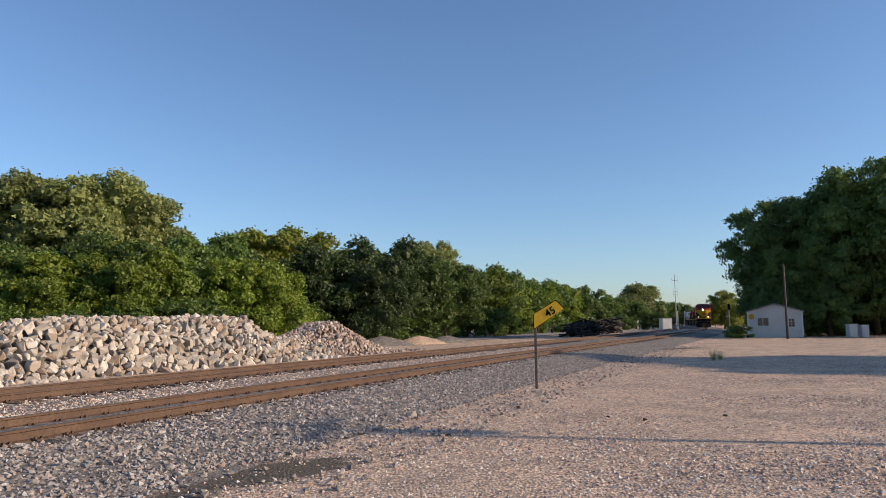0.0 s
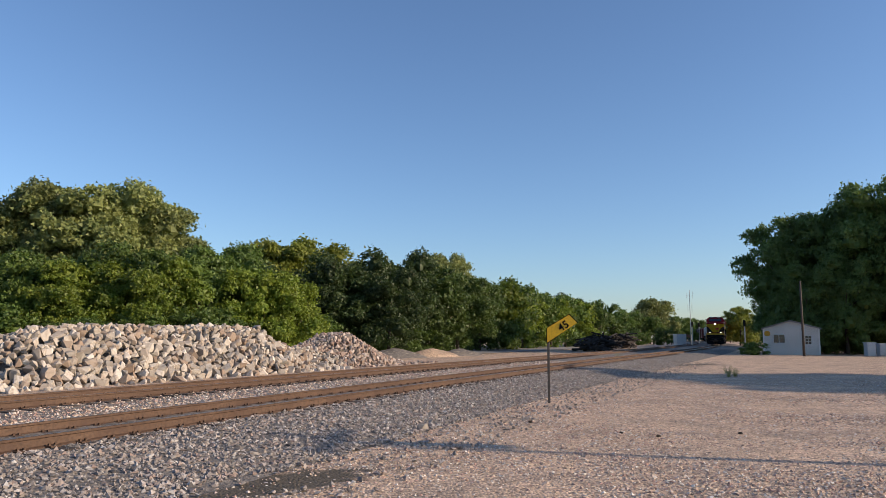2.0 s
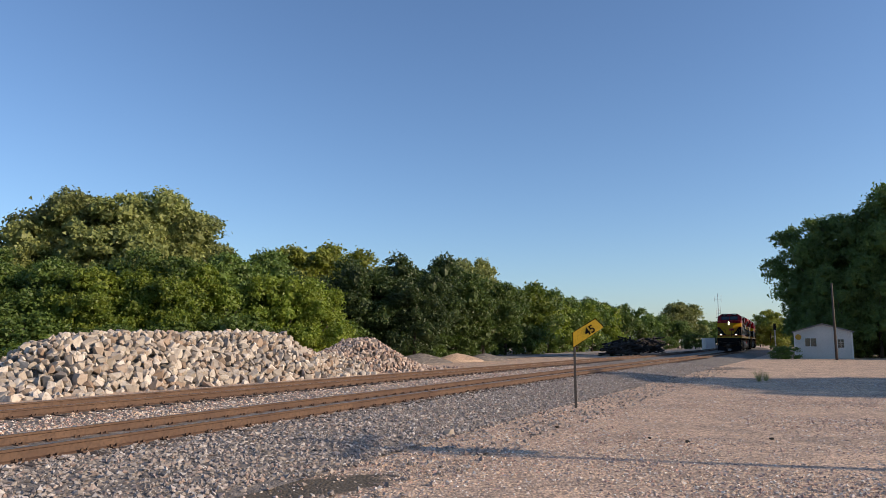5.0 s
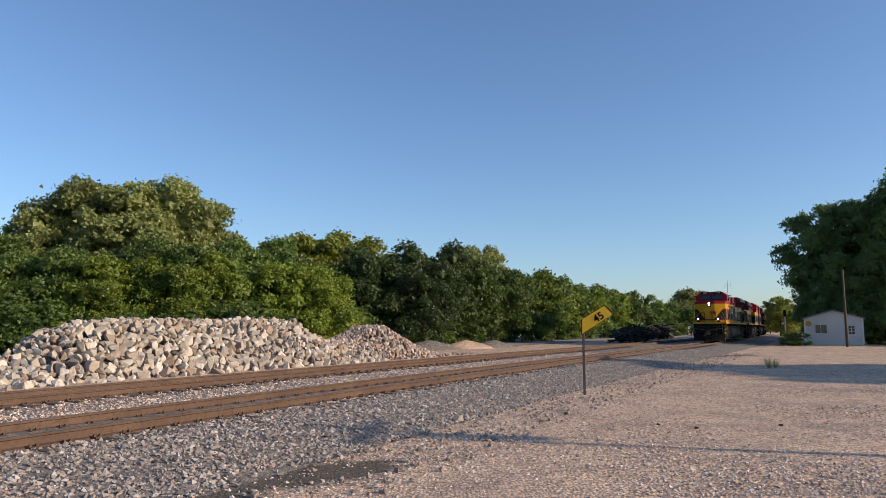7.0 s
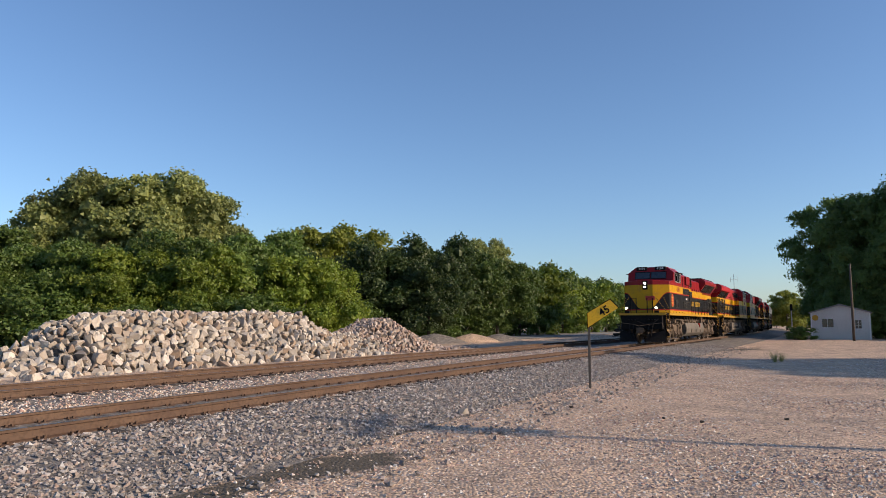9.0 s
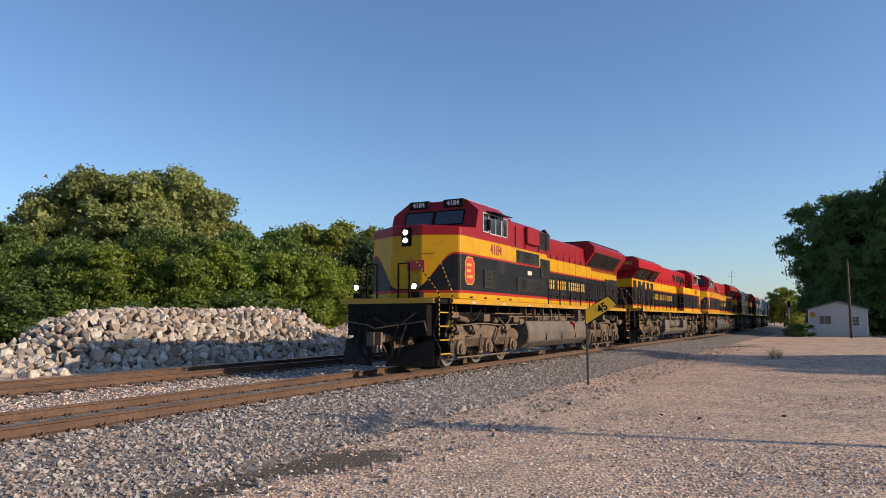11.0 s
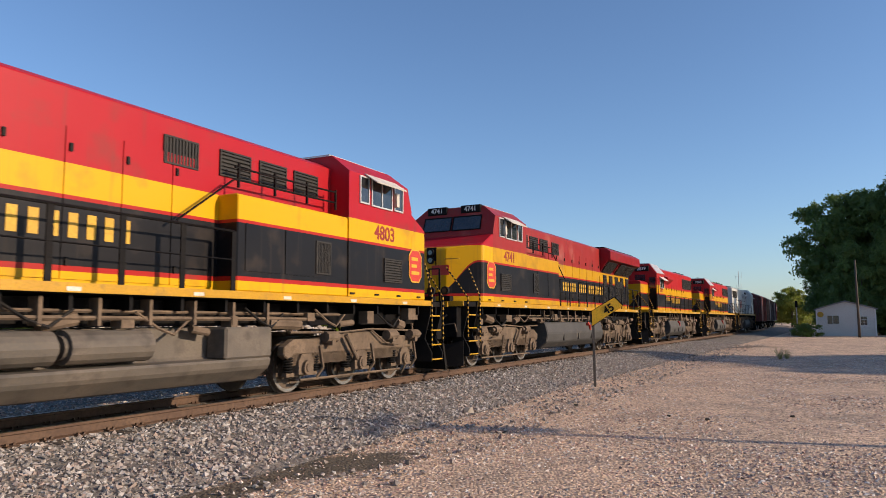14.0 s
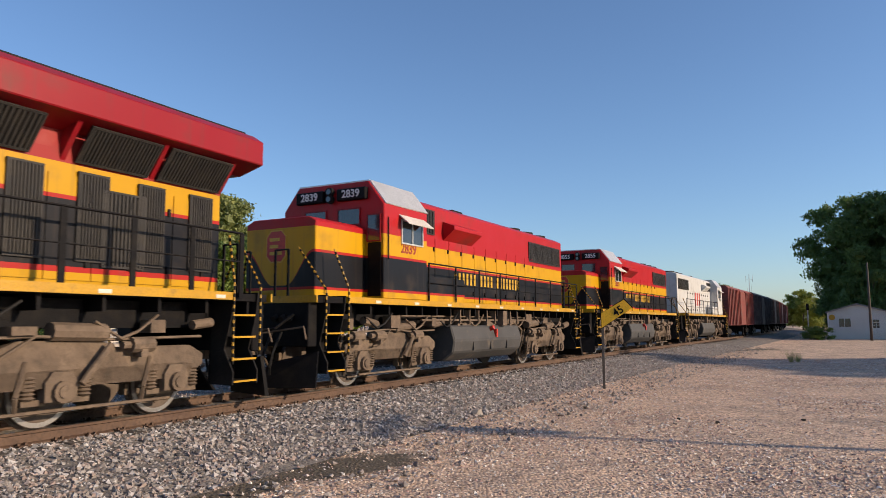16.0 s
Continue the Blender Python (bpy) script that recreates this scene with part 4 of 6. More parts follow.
def big_loco(kind, number, paint, tank_mat, hot, visor, wheels):
    """Six-axle road engine with a wide cab at +x. kind: 'e' (flared radiator at the back) or 'g' (overhanging radiator wing)."""
    L = 23.4 if kind == "e" else 23.1
    F = L / 2
    loco = new("locomotive")
    wide = 2.0 if kind == "e" else 2.6
    underfloor(loco, L, -3.3, 3.9, tank_mat, "split" if tank_mat == "tank_s" else "full") if tank_mat != "tank_s" else underfloor(loco, L, -3.6, 3.6, "tank", "split")
    # nose
    nose_f, nose_b = (F - 1.75, F - 3.35) if kind == "e" else (F - 1.5, F - 2.80)
    bm = bmesh.new()
    plan = [(nose_f, 0.48), (nose_f - 0.50, 1.48), (nose_f - 0.58, 1.52), (nose_b, 1.52)]
    plan = plan + [(x, -y) for x, y in plan[::-1]]
    zf, zb = (4.18, 4.32) if kind == "e" else (3.64, 4.30)
    lo = [bm.verts.new((x, y, 1.99)) for x, y in plan]
    hi = [bm.verts.new((x, y, zf + (zb - zf) * (nose_f - x) / (nose_f - nose_b) - (0.12 if abs(y) > 1.0 else 0.0))) for x, y in plan]
    bm.faces.new(lo)
    bm.faces.new(hi[::-1])
    for i in range(len(plan)):
        j = (i + 1) % len(plan)
        bm.faces.new((lo[i], lo[j], hi[j], hi[i]))
    nose_paint = "livery_nose" if kind == "e" else "livery_g_nose"
    part("nose", bm, nose_paint, loco, bevel=0.03)
    # cab
    cf, cb = nose_b + 0.05, nose_b - 2.75
    bm = bmesh.new()
    prof = [(cb, 1.99), (cf, 1.99), (cf, 4.20), (cf - 0.34, 5.08), (cb, 5.08)]
    for y0, y1, dz in ((-1.05, 1.05, 0.06),):
        prism(bm, [(a, b + (dz if b > 4.5 else 0)) for a, b in prof], y0, y1)
    for sg in (-1, 1):
        lo = [bm.verts.new((a, sg * 1.05, b + (0.06 if b > 4.5 else 0))) for a, b in prof]
        out = [(cb, 1.99), (cf, 1.99), (cf, 4.20), (cf - 0.20, 4.76), (cb, 4.76)]
        hi = [bm.verts.new((a, sg * 1.52, b)) for a, b in out]
        bm.faces.new(hi)
        for i in range(5):
            j = (i + 1) % 5
            bm.faces.new((lo[i], lo[j], hi[j], hi[i]))
    bmesh.ops.remove_doubles(bm, verts=bm.verts, dist=0.001)
    part("cab", bm, paint, loco)
    boxes("cab_roof", "alu", loco, (cb - 0.02, cf - 0.45, -1.0, 1.0, 5.13, 5.17), label="grey cab roof sheet")
    for sg in (-1, 1):
        for k in range(4):
            boxes("roof_fitting", "dark", loco, (cb + 0.2 + k * 0.5, cb + 0.5 + k * 0.5, sg * 0.6 - 0.1, sg * 0.6 + 0.1, 5.16, 5.21))
    ang = math.degrees(math.atan2(0.34, 0.94))
    for y in (-0.55, 0.55):
        pane(loco, Matrix.Translation((cf - 0.137, y * 0.98, 4.575)) @ FRONT @ pose(0, 0, 0, -ang), 0.98, 0.46, "black", 0.03)
    for y in (-0.62, 0.62):
        boxes("number_board", "black", loco, (cf - 0.44, cf - 0.235, y - 0.36, y + 0.36, 4.92, 5.18), bevel=0.02)
        words("number", number, 0.22, "white", loco, Matrix.Translation((cf - 0.230, y, 5.05)) @ FRONT)
    for sg in (-1, 1):
        xc = (cf + cb) / 2
        pane(loco, side(xc + 0.72, 4.42, sg, 1.522), 0.36, 0.56)
        pane(loco, side(xc - 0.05, 4.41, sg, 1.522), 0.86, 0.58, n=2)
        pane(loco, side(xc - 0.80, 4.41, sg, 1.522), 0.32, 0.56)
        bm = bmesh.new()
        prism(bm, [(sg * 1.50, 4.78), (sg * 1.84, 4.56 if visor else 4.72), (sg * 1.85, 4.58 if visor else 4.74), (sg * 1.50, 4.81)], xc - 0.75, xc + 0.6, "x")
        part("sunshade", bm, "canvas" if visor else "black", loco, "sheet sunshade over the side window")
        boxes("mirror", "canvas" if visor else "black", loco, (xc + 0.5, xc + 0.62, *sorted((sg * 1.53, sg * 1.62)), 4.2, 4.53))
        words("number", number, 0.46, "letter_red", loco, side(xc - 0.12 if kind == "e" else xc + 0.1, 3.61 if kind == "e" else 3.49, sg, 1.524))
        emblem(loco, side(nose_b + (0.50 if kind == "e" else 0.22), 2.84, sg, 1.526))
        grille(loco, "vent", side(nose_b - 0.9, 2.65, sg, 1.522), 0.75, 0.5, 8, vertical=False)
        for q in range(4):
            x = nose_b + 0.3 - q * 1.0
            boxes("lift_lug", "dark", loco, (x, x + 0.16, *sorted((sg * 1.52, sg * 1.55)), 2.04, 2.08))
    lampx = nose_f + 0.02
    for z in (3.95, 3.71) if kind == "e" else (3.52, 3.28):
        lamp(loco, Matrix.Translation((lampx, 0, z)) @ FRONT, 0.095, hot)
    boxes("lamp_housing", "black", loco, (lampx - 0.06, lampx - 0.005, -0.17, 0.17, 3.12 if kind != "e" else 3.54, 3.68 if kind != "e" else 4.10), bevel=0.01)
    for y in (-0.95, 0.95):
        boxes("lamp_bracket", "black", loco, (F - 0.85, F - 0.62, y - 0.14, y + 0.14, 2.0, 2.14))
        lamp(loco, Matrix.Translation((F - 0.62, y, 2.30)) @ FRONT, 0.095, hot)
    boxes("nose_door", nose_paint, loco, (nose_f + 0.0, nose_f + 0.02, -0.34 - 0.2, 0.34 - 0.2, 2.05, 3.25))
    bm = bmesh.new()
    box(bm, nose_f + 0.012, nose_f + 0.03, 0.02, 0.62, 2.82, 3.12)
    part("nose_plate", bm, "emblem", loco, "red nameplate on the nose")
    for y in (0.9, 1.05):
        bm = bmesh.new()
        pipe(bm, [(nose_f - 0.02, y - 0.4, 3.3), (nose_f + 0.06, y - 0.4, 3.3), (nose_f + 0.06, y - 0.1, 3.3), (nose_f - 0.02, y - 0.1, 3.3)], 0.014)
        part("grab_iron", bm, "yellow", loco)
    # wide cabinets behind the cab
    hood(loco, wide, cb + 0.01, 1.49, 4.92 if kind == "e" else 3.72, paint, "cabinet", 0.5 if kind == "e" else 0.05)
    for sg in (-1, 1):
        if kind == "e":
            grille(loco, "intake", side(cb - 3.3, 4.34, sg, 1.49), 0.9, 0.6, 14)
            boxes("equipment_box", "red", loco, (cb - 2.5, cb - 1.3, *sorted((sg * 1.48, sg * 1.62)), 4.08, 4.68), bevel=0.02)
            grille(loco, "intake", side(cb - 1.6, 3.58, sg, 1.49), 2.1, 0.36, 20)
            grille(loco, "intake", side(cb - 1.6, 2.62, sg, 1.49), 2.1, 0.40, 20)
            grille(loco, "intake", side(cb - 3.35, 3.32, sg, 1.49), 0.9, 0.62, 14)
            boxes("label_plate", "canvas", loco, (cb - 1.9, cb - 1.5, *sorted((sg * 1.49, sg * 1.52)), 2.98, 3.12))
            for q in (0.35, 1.25, 2.6, 3.4):
                bm = bmesh.new()
                pipe(bm, [(cb - q, sg * 1.53, 3.9), (cb - q, sg * 1.53, 4.6)], 0.018)
                part("grab_iron", bm, "black", loco)
        else:
            grille(loco, "intake", side(cb - 0.9, 2.75, sg, 1.49), 0.45, 0.62, 9)
            for q in range(2):
                boxes("cabinet_door", paint, loco, (cb - 3.2 + q * 1.1, cb - 2.15 + q * 1.1, *sorted((sg * 1.48, sg * 1.505)), 2.35, 3.2))
    # hood
    hw = 1.02
    tz = 4.79 if kind == "e" else 4.97
    hood(loco, -F + 1.55, (wide if kind == "e" else cb) + 0.02, hw, tz, paint, cut=0.28)
    for sg in (-1, 1):
        door_panels(loco, -F + 6.3 if kind == "e" else -F + 7.2, wide - 0.1, 2.06, 4.25, 9 if kind == "e" else 7, hw, sg, paint)
        door_panels(loco, -F + 1.9, -F + 6.2 if kind == "e" else -F + 7.1, 2.06, 3.55, 7, hw, sg, paint)
        name_bars(loco, wide - (3.4 if kind == "e" else 4.7), 2.83, sg, hw + 0.02, (6, 4, 8), 0.36, 0.30)
        walkway_rail(loco, -F + 1.5, wide - 0.1, sg, 9 if kind == "e" else 11, half=0.03 if kind == "e" else 0.05)
        grille(loco, "vent", side(-F + 3.6, 2.85, sg, hw + 0.02), 0.7, 1.1, 10)
    if kind == "e":
        # flared radiator box at the back
        bm = bmesh.new()
        prism(bm, [(-1.02, 3.72), (1.02, 3.72), (1.02, 3.90), (1.5, 4.54), (1.5, 4.78), (1.25, 4.98), (-1.25, 4.98), (-1.5, 4.78), (-1.5, 4.54), (-1.02, 3.90)], -F + 1.5, -F + 7.3, "x")
        part("radiator_box", bm, "red", loco, "flared red radiator housing")
        t = math.degrees(math.atan2(0.48, 0.64))
        for sg in (-1, 1):
            for q in range(2):
                grille(loco, "radiator_grille", side(-F + 3.6 + q * 2.3, 4.225, sg, 1.268, t), 2.1, 0.66, 30)
            bm = bmesh.new()
            for q in range(12):
                box(bm, -F + 1.80 + (q % 3) * 0.3, -F + 2.0 + (q % 3) * 0.3, *sorted((sg * 1.02, sg * 1.045)), 4.0 + (q // 3) * 0.1, 4.05 + (q // 3) * 0.1)
            part("louvre", bm, "dark", loco)
        for sg in (-1, 1):
            grille(loco, "end_screen", side(-F + 2.35, 2.75, sg, hw + 0.02), 1.35, 1.35, 9)
        boxes("radiator_roof", "dark", loco, (-F + 1.7, -F + 7.2, -1.2, 1.2, 4.98, 5.05))
        horn(loco, -F + 10.1, tz + 0.08)
    else:
        wx0, wx1 = -F + 1.05, -F + 6.9
        bm = bmesh.new()
        prism(bm, [(-1.02, 4.16), (1.02, 4.16), (1.55, 4.32), (1.55, 4.74), (1.30, 4.90), (-1.30, 4.90), (-1.55, 4.74), (-1.55, 4.32)], wx0, wx1, "x")
        wing_paint = "red" if paint == "livery_worn" else "red_bright"
        part("radiator_wing", bm, wing_paint, loco, "overhanging red radiator wing", bevel=0.015)
        boxes("radiator_roof", "dark", loco, (wx0 + 0.1, wx1 - 0.1, -1.2, 1.2, 4.90, 4.96))
        t = math.degrees(math.atan2(0.42, 0.56))
        for sg in (-1, 1):
            for q, w in ((wx0 + 1.3, 1.3), (wx0 + 2.8, 1.2), (wx0 + 4.9, 1.5)):
                grille(loco, "radiator_grille", side(q, 4.00, sg, 1.22, t), w, 0.54, 20)
            for q in (wx0 + 0.55, wx0 + 2.05, wx0 + 3.6, wx0 + 5.85):
                bm = bmesh.new()
                prism(bm, [(sg * 1.0, 3.72), (sg * 1.42, 4.33), (sg * 1.0, 4.33)], q - 0.04, q + 0.04, "x")
                part("wing_bracket", bm, wing_paint, loco)
            for q in range(5):
                grille(loco, "vent", side(wx0 + 1.0 + q * 1.05, 2.98, sg, hw + 0.02), 0.46, 1.24, 9)
            for q in range(3):
                grille(loco, "intake", side(cb - 0.9 - q * 1.05, 4.32, sg, hw), 0.75, 0.42, 6, vertical=(not visor))
            grille(loco, "intake", side(cb - 4.3, 4.30, sg, hw), 0.7, 0.42, 10)
            bm = bmesh.new()
            pipe(bm, [(cb - 0.2, sg * 1.30, 4.25), (cb - 3.3, sg * 1.30, 4.22)], 0.02)
            pipe(bm, [(cb - 0.2, sg * 1.30, 4.02), (cb - 3.3, sg * 1.30, 4.0), (cb - 4.6, sg * 1.30, 3.1)], 0.02)
            for q in (0.2, 1.2, 2.2, 3.2):
                box(bm, cb - q - 0.02, cb - q + 0.02, *sorted((sg * 1.28, sg * 1.32)), 3.86, 4.3)
            part("roof_rail", bm, "black", loco)
        boxes("exhaust", "dark", loco, (-1.2, -0.3, -0.35, 0.35, tz, tz + 0.12), (0.6, 1.3, -0.3, 0.3, tz, tz + 0.08))
        for y in (-0.95, 0.95):
            words("number", number, 0.22, "letter", loco, Matrix.Translation((wx0 - 0.004, y, 4.56)) @ pose(0, 0, 0, 0, 0, 180) @ FRONT)
        for y in (-0.2, 0.2):
            lamp(loco, Matrix.Translation((-F + 1.74, y, 4.02)) @ pose(0, 0, 0, 0, 0, 180) @ FRONT, 0.10, False)
    end_platform(loco, F, 1)
    end_platform(loco, -F, -1)
    bogie(loco, 6.9, 3, kind, wheels)
    bogie(loco, -6.9, 3, kind, wheels)
    return loco, L


def small_loco(number, body, nose, wheels, grey=False):
    """Four-axle engine with a narrow short hood and standard cab at +x."""
    L = 18.5
    F = L / 2
    loco = new("locomotive")
    underfloor(loco, L, -2.1, 2.6, "tank_dark", "full")
    nb = F - 3.1
    hood(loco, nb, F - 1.25, 0.98, 3.72, nose, "nose", 0.2)
    cb = nb - 2.0
    bm = bmesh.new()
    prof = [(-1.5, 1.99), (1.5, 1.99), (1.5, 4.20), (1.05, 4.78), (-1.05, 4.78), (-1.5, 4.20)]
    prism(bm, prof, cb, nb, "x")
    part("cab", bm, body, loco, bevel=0.02)
    bm = bmesh.new()
    for sg in (-1, 1):
        prism(bm, [(sg * 1.5, 4.21), (sg * 1.52, 4.23), (sg * 1.06, 4.815), (sg * 1.03, 4.795)], cb - 0.02, nb - 0.05, "x")
    box(bm, cb, nb - 0.05, -1.04, 1.04, 4.785, 4.82)
    part("cab_roof", bm, "alu", loco, "grey cab roof sheet")
    for y in (-0.5, 0.5):
        pane(loco, Matrix.Translation((nb + 0.002, y, 3.95)) @ FRONT, 0.62, 0.36, "red", 0.03)
    for y in (-1.22, 1.22):
        pane(loco, Matrix.Translation((nb + 0.002, y, 3.65)) @ FRONT, 0.34, 0.6, "red", 0.03)
    for y in (-0.62, 0.62):
        boxes("number_board", "black", loco, (nb - 0.02, nb + 0.12, y - 0.42, y + 0.42, 4.34, 4.63), bevel=0.02)
        words("number", number, 0.26, "white", loco, Matrix.Translation((nb + 0.126, y, 4.485)) @ FRONT)
    for z in (4.40, 4.58):
        lamp(loco, Matrix.Translation((nb + 0.10, 0, z)) @ FRONT, 0.085, False)
    for sg in (-1, 1):
        xc = (cb + nb) / 2
        pane(loco, side(xc - 0.25, 3.62, sg, 1.502), 0.95, 0.52, "alu", n=2)
        bm = bmesh.new()
        prism(bm, [(sg * 1.50, 4.0), (sg * 1.78, 3.78), (sg * 1.79, 3.80), (sg * 1.50, 4.03)], xc - 0.85, xc + 0.35, "x")
        part("sunshade", bm, "canvas", loco, "sheet sunshade over the side window")
        words("number", number, 0.36, "letter_red" if not grey else "dark", loco, side(xc - 0.1, 3.22, sg, 1.504))
        bm = bmesh.new()
        pipe(bm, [(nb - 0.15, sg * 1.53, 2.9), (nb - 0.15, sg * 1.53, 3.9)], 0.016)
        part("grab_iron", bm, "black", loco)
    hw, tz = 0.92, 4.77
    hood(loco, -F + 1.5, cb + 0.01, hw, tz, body, cut=0.28)
    for sg in (-1, 1):
        boxes("cabinet", body, loco, (cb - 2.2, nb - 2.0, *sorted((sg * 0.9, sg * 1.45)), 1.99, 2.62))
        door_panels(loco, -F + 4.6, cb - 0.6, 2.05, 3.75, 10, hw, sg, body)
        if not grey:
            name_bars(loco, -0.9, 2.72, sg, hw + 0.025, (6, 4, 8), 0.34, 0.25)
        else:
            name_bars(loco, -1.0, 3.1, sg, hw + 0.025, (3,), 0.95, 0.75, "emblem")
        walkway_rail(loco, -F + 1.4, cb - 0.1, sg, 8, 2.95)
        grille(loco, "radiator_grille", side(-F + 3.4, 4.0, sg, hw), 3.2, 0.66, 36)
        grille(loco, "intake", side(cb - 0.75, 4.18, sg, hw), 1.2, 0.62, 14)
        bm = bmesh.new()
        prism(bm, [(sg * 0.9, 3.72), (sg * 1.30, 4.05), (sg * 1.30, 4.15), (sg * 0.9, 4.3)], cb - 3.7, cb - 1.9, "x")
        part("blower_duct", bm, body, loco)
        boxes("cab_door", "black", loco, (nb - 0.01, nb + 0.02, *sorted((sg * 1.06, sg * 1.42)), 2.05, 3.3))
    boxes("exhaust", "dark", loco, (-0.2, 0.5, -0.3, 0.3, tz, tz + 0.16), (-2.4, -1.9, -0.25, 0.25, tz, tz + 0.1))
    fans(loco, (-F + 2.4, -F + 3.7, -F + 5.0), tz, r=0.55)
    emblem(loco, Matrix.Translation((F - 1.245, -0.1, 3.1)) @ FRONT, 0.36)
    end_platform(loco, F, 1)
    end_platform(loco, -F, -1)
    bogie(loco, 5.2, 2, "b", wheels)
    bogie(loco, -5.2, 2, "b", wheels)
    return loco, L


def boxcar(material, high):
    L = 17.4
    car = new("boxcar")
    h = 4.6 if high else 4.1
    bm = bmesh.new()
    prism(bm, [(-1.45, 1.1), (1.45, 1.1), (1.45, h - 0.25), (1.2, h), (-1.2, h), (-1.45, h - 0.25)], -L / 2 + 0.7, L / 2 - 0.7, "x")
    part("body", bm, material, car, bevel=0.02)
    for sg in (-1, 1):
        for i in range(19):
            x = -L / 2 + 0.9 + i * (L - 1.8) / 18
            if abs(x) < 1.6:
                continue
            boxes("side_post", material, car, (x - 0.06, x + 0.06, *sorted((sg * 1.44, sg * 1.53)), 1.15, h - 0.25))
        d = boxes("sliding_door", material, car, (-1.5, 1.5, *sorted((sg * 1.45, sg * 1.55)), 1.2, h - 0.35))
        bm = bmesh.new()
        for z in (1.8, 2.5, 3.2):
            box(bm, -1.45, 1.45, *sorted((sg * 1.55, sg * 1.58)), z, z + 0.08)
        part("door_rib", bm, material, d)
    for e in (-1, 1):
        bm = bmesh.new()
        for k in range(9):
            z = 1.4 + k * 0.3
            box(bm, *sorted((e * (L / 2 - 0.71), e * (L / 2 - 0.64))), -1.35, 1.35, z, z + 0.12)
        part("end_panel", bm, material, car)
        coupler(car, e * L / 2, e)
        bm = bmesh.new()
        for sg in (-1, 1):
            x = e * 5.9
            prism(bm, [(x - 1.3, 0.62), (x - 1.0, 0.40), (x - 0.7, 0.40), (x - 0.4, 0.3), (x + 0.4, 0.3), (x + 0.7, 0.40), (x + 1.0, 0.40), (x + 1.3, 0.62), (x + 0.5, 0.8), (x - 0.5, 0.8)], sg * 0.95, sg * 1.1)
            for a in (-0.88, 0.88):
                tube(bm, (x + a, sg * 0.68, 0.46), (x + a, sg * 0.82, 0.46), 0.45, 20)
        box(bm, e * 5.9 - 0.3, e * 5.9 + 0.3, -1, 1, 0.5, 1.1)
        part("bogie", bm, "dark", car)
    return car, L


TRAIN = []  # thing, length, turned, wheels
for spec in (
    ("e", "4184", "livery", "tank", True, False, 1, "red, yellow and black six-axle locomotive with lit headlights"),
    ("g", "4803", "livery_g", "tank_s", False, True, -1, "red, yellow and black locomotive running long hood first"),
    ("g", "4741", "livery_worn", "tank_dark", False, True, 1, "sun-faded red, yellow and black six-axle locomotive"),
):
    kind, number, paint, tank, hot, visor, way, label = spec
    wl = []
    ob, ln = big_loco(kind, number, paint, tank, hot, visor, wl)
    tagged(ob, label, "locomotive", "locomotives of the train")
    TRAIN.append((ob, ln, way, wl))
for number, body, nose, grey, way, label in (
    ("2839", "livery_low", "livery_low_nose", False, 1, "bright red, yellow and black four-axle locomotive"),
    ("2855", "livery_low", "livery_low_nose", False, 1, "bright red, yellow and black four-axle locomotive behind another"),
    ("2916", "grey_body", "grey_body", True, -1, "grey four-axle locomotive with large red letters' bars"),
):
    wl = []
    ob, ln = small_loco(number, body, nose, wl, grey)
    tagged(ob, label, "locomotive", "locomotives of the train")
    TRAIN.append((ob, ln, way, wl))
for i, (mat, high) in enumerate((("box_red", True), ("box_dark", True), ("box_dark", True), ("box_red", True), ("box_red", False), ("box_red", True), ("box_dark", True))):
    ob, ln = boxcar(mat, high)
    tagged(ob, "oxide red ribbed steel boxcar" if mat == "box_red" else "dark brown ribbed steel boxcar", "boxcar", "boxcars of the train")
    TRAIN.append((ob, ln, 1, []))


# ---- the rock pile ----
def rock_mesh(seed, r=1.0, n=14):
    """A broken block: the hull of a few points in a rough box."""
    rng = random.Random(seed)
    bm = bmesh.new()
    ax = (1.0, rng.uniform(0.65, 0.95), rng.uniform(0.55, 0.85))
    for i in range(n):
        v = Vector([rng.uniform(-1, 1) for _ in range(3)])
        m = max(abs(c) for c in v)
        v = v / m * rng.uniform(0.82, 1.0)
        v = v.normalized() * (v.length * 0.55 + 0.45)
        bm.verts.new([r * v[k] * ax[k] for k in range(3)])
    bmesh.ops.convex_hull(bm, input=bm.verts)
    loose = [v for v in bm.verts if not v.link_faces]
    bmesh.ops.delete(bm, geom=loose, context="VERTS")
    return bm


def pile_height(u):
    """Crest height of the long pile along the line, u metres from its low end."""
    pts = [(0, 0.0), (2.0, 0.3), (3.8, 0.95), (5.1, 1.75), (6.8, 2.12), (10.3, 2.24), (12.5, 2.16), (15.3, 2.28), (18.3, 2.26), (19.8, 1.62), (21.5, 1.15), (23.3, 1.10), (25.0, 1.5), (26.3, 1.98), (27.3, 2.06), (29.3, 1.42), (32.0, 0.5), (33.5, 0.1), (34.5, 0.0)]
    for (a, h), (b, k) in zip(pts[:-1], pts[1:]):
        if a <= u <= b:
            return h + (k - h) * (u - a) / (b - a)
    return 0.0


PILE_S0, PILE_MID, PILE_HALF = 18.2, -15.6, 3.9


def pile_surface(u, v):
    h = pile_height(u)
    w = PILE_HALF * (0.5 + 0.5 * min(1, h / 2.2))
    k = max(0.0, 1 - abs(v) / w)
    return h * min(1.0, 1.25 * k ** 0.85) - 0.05


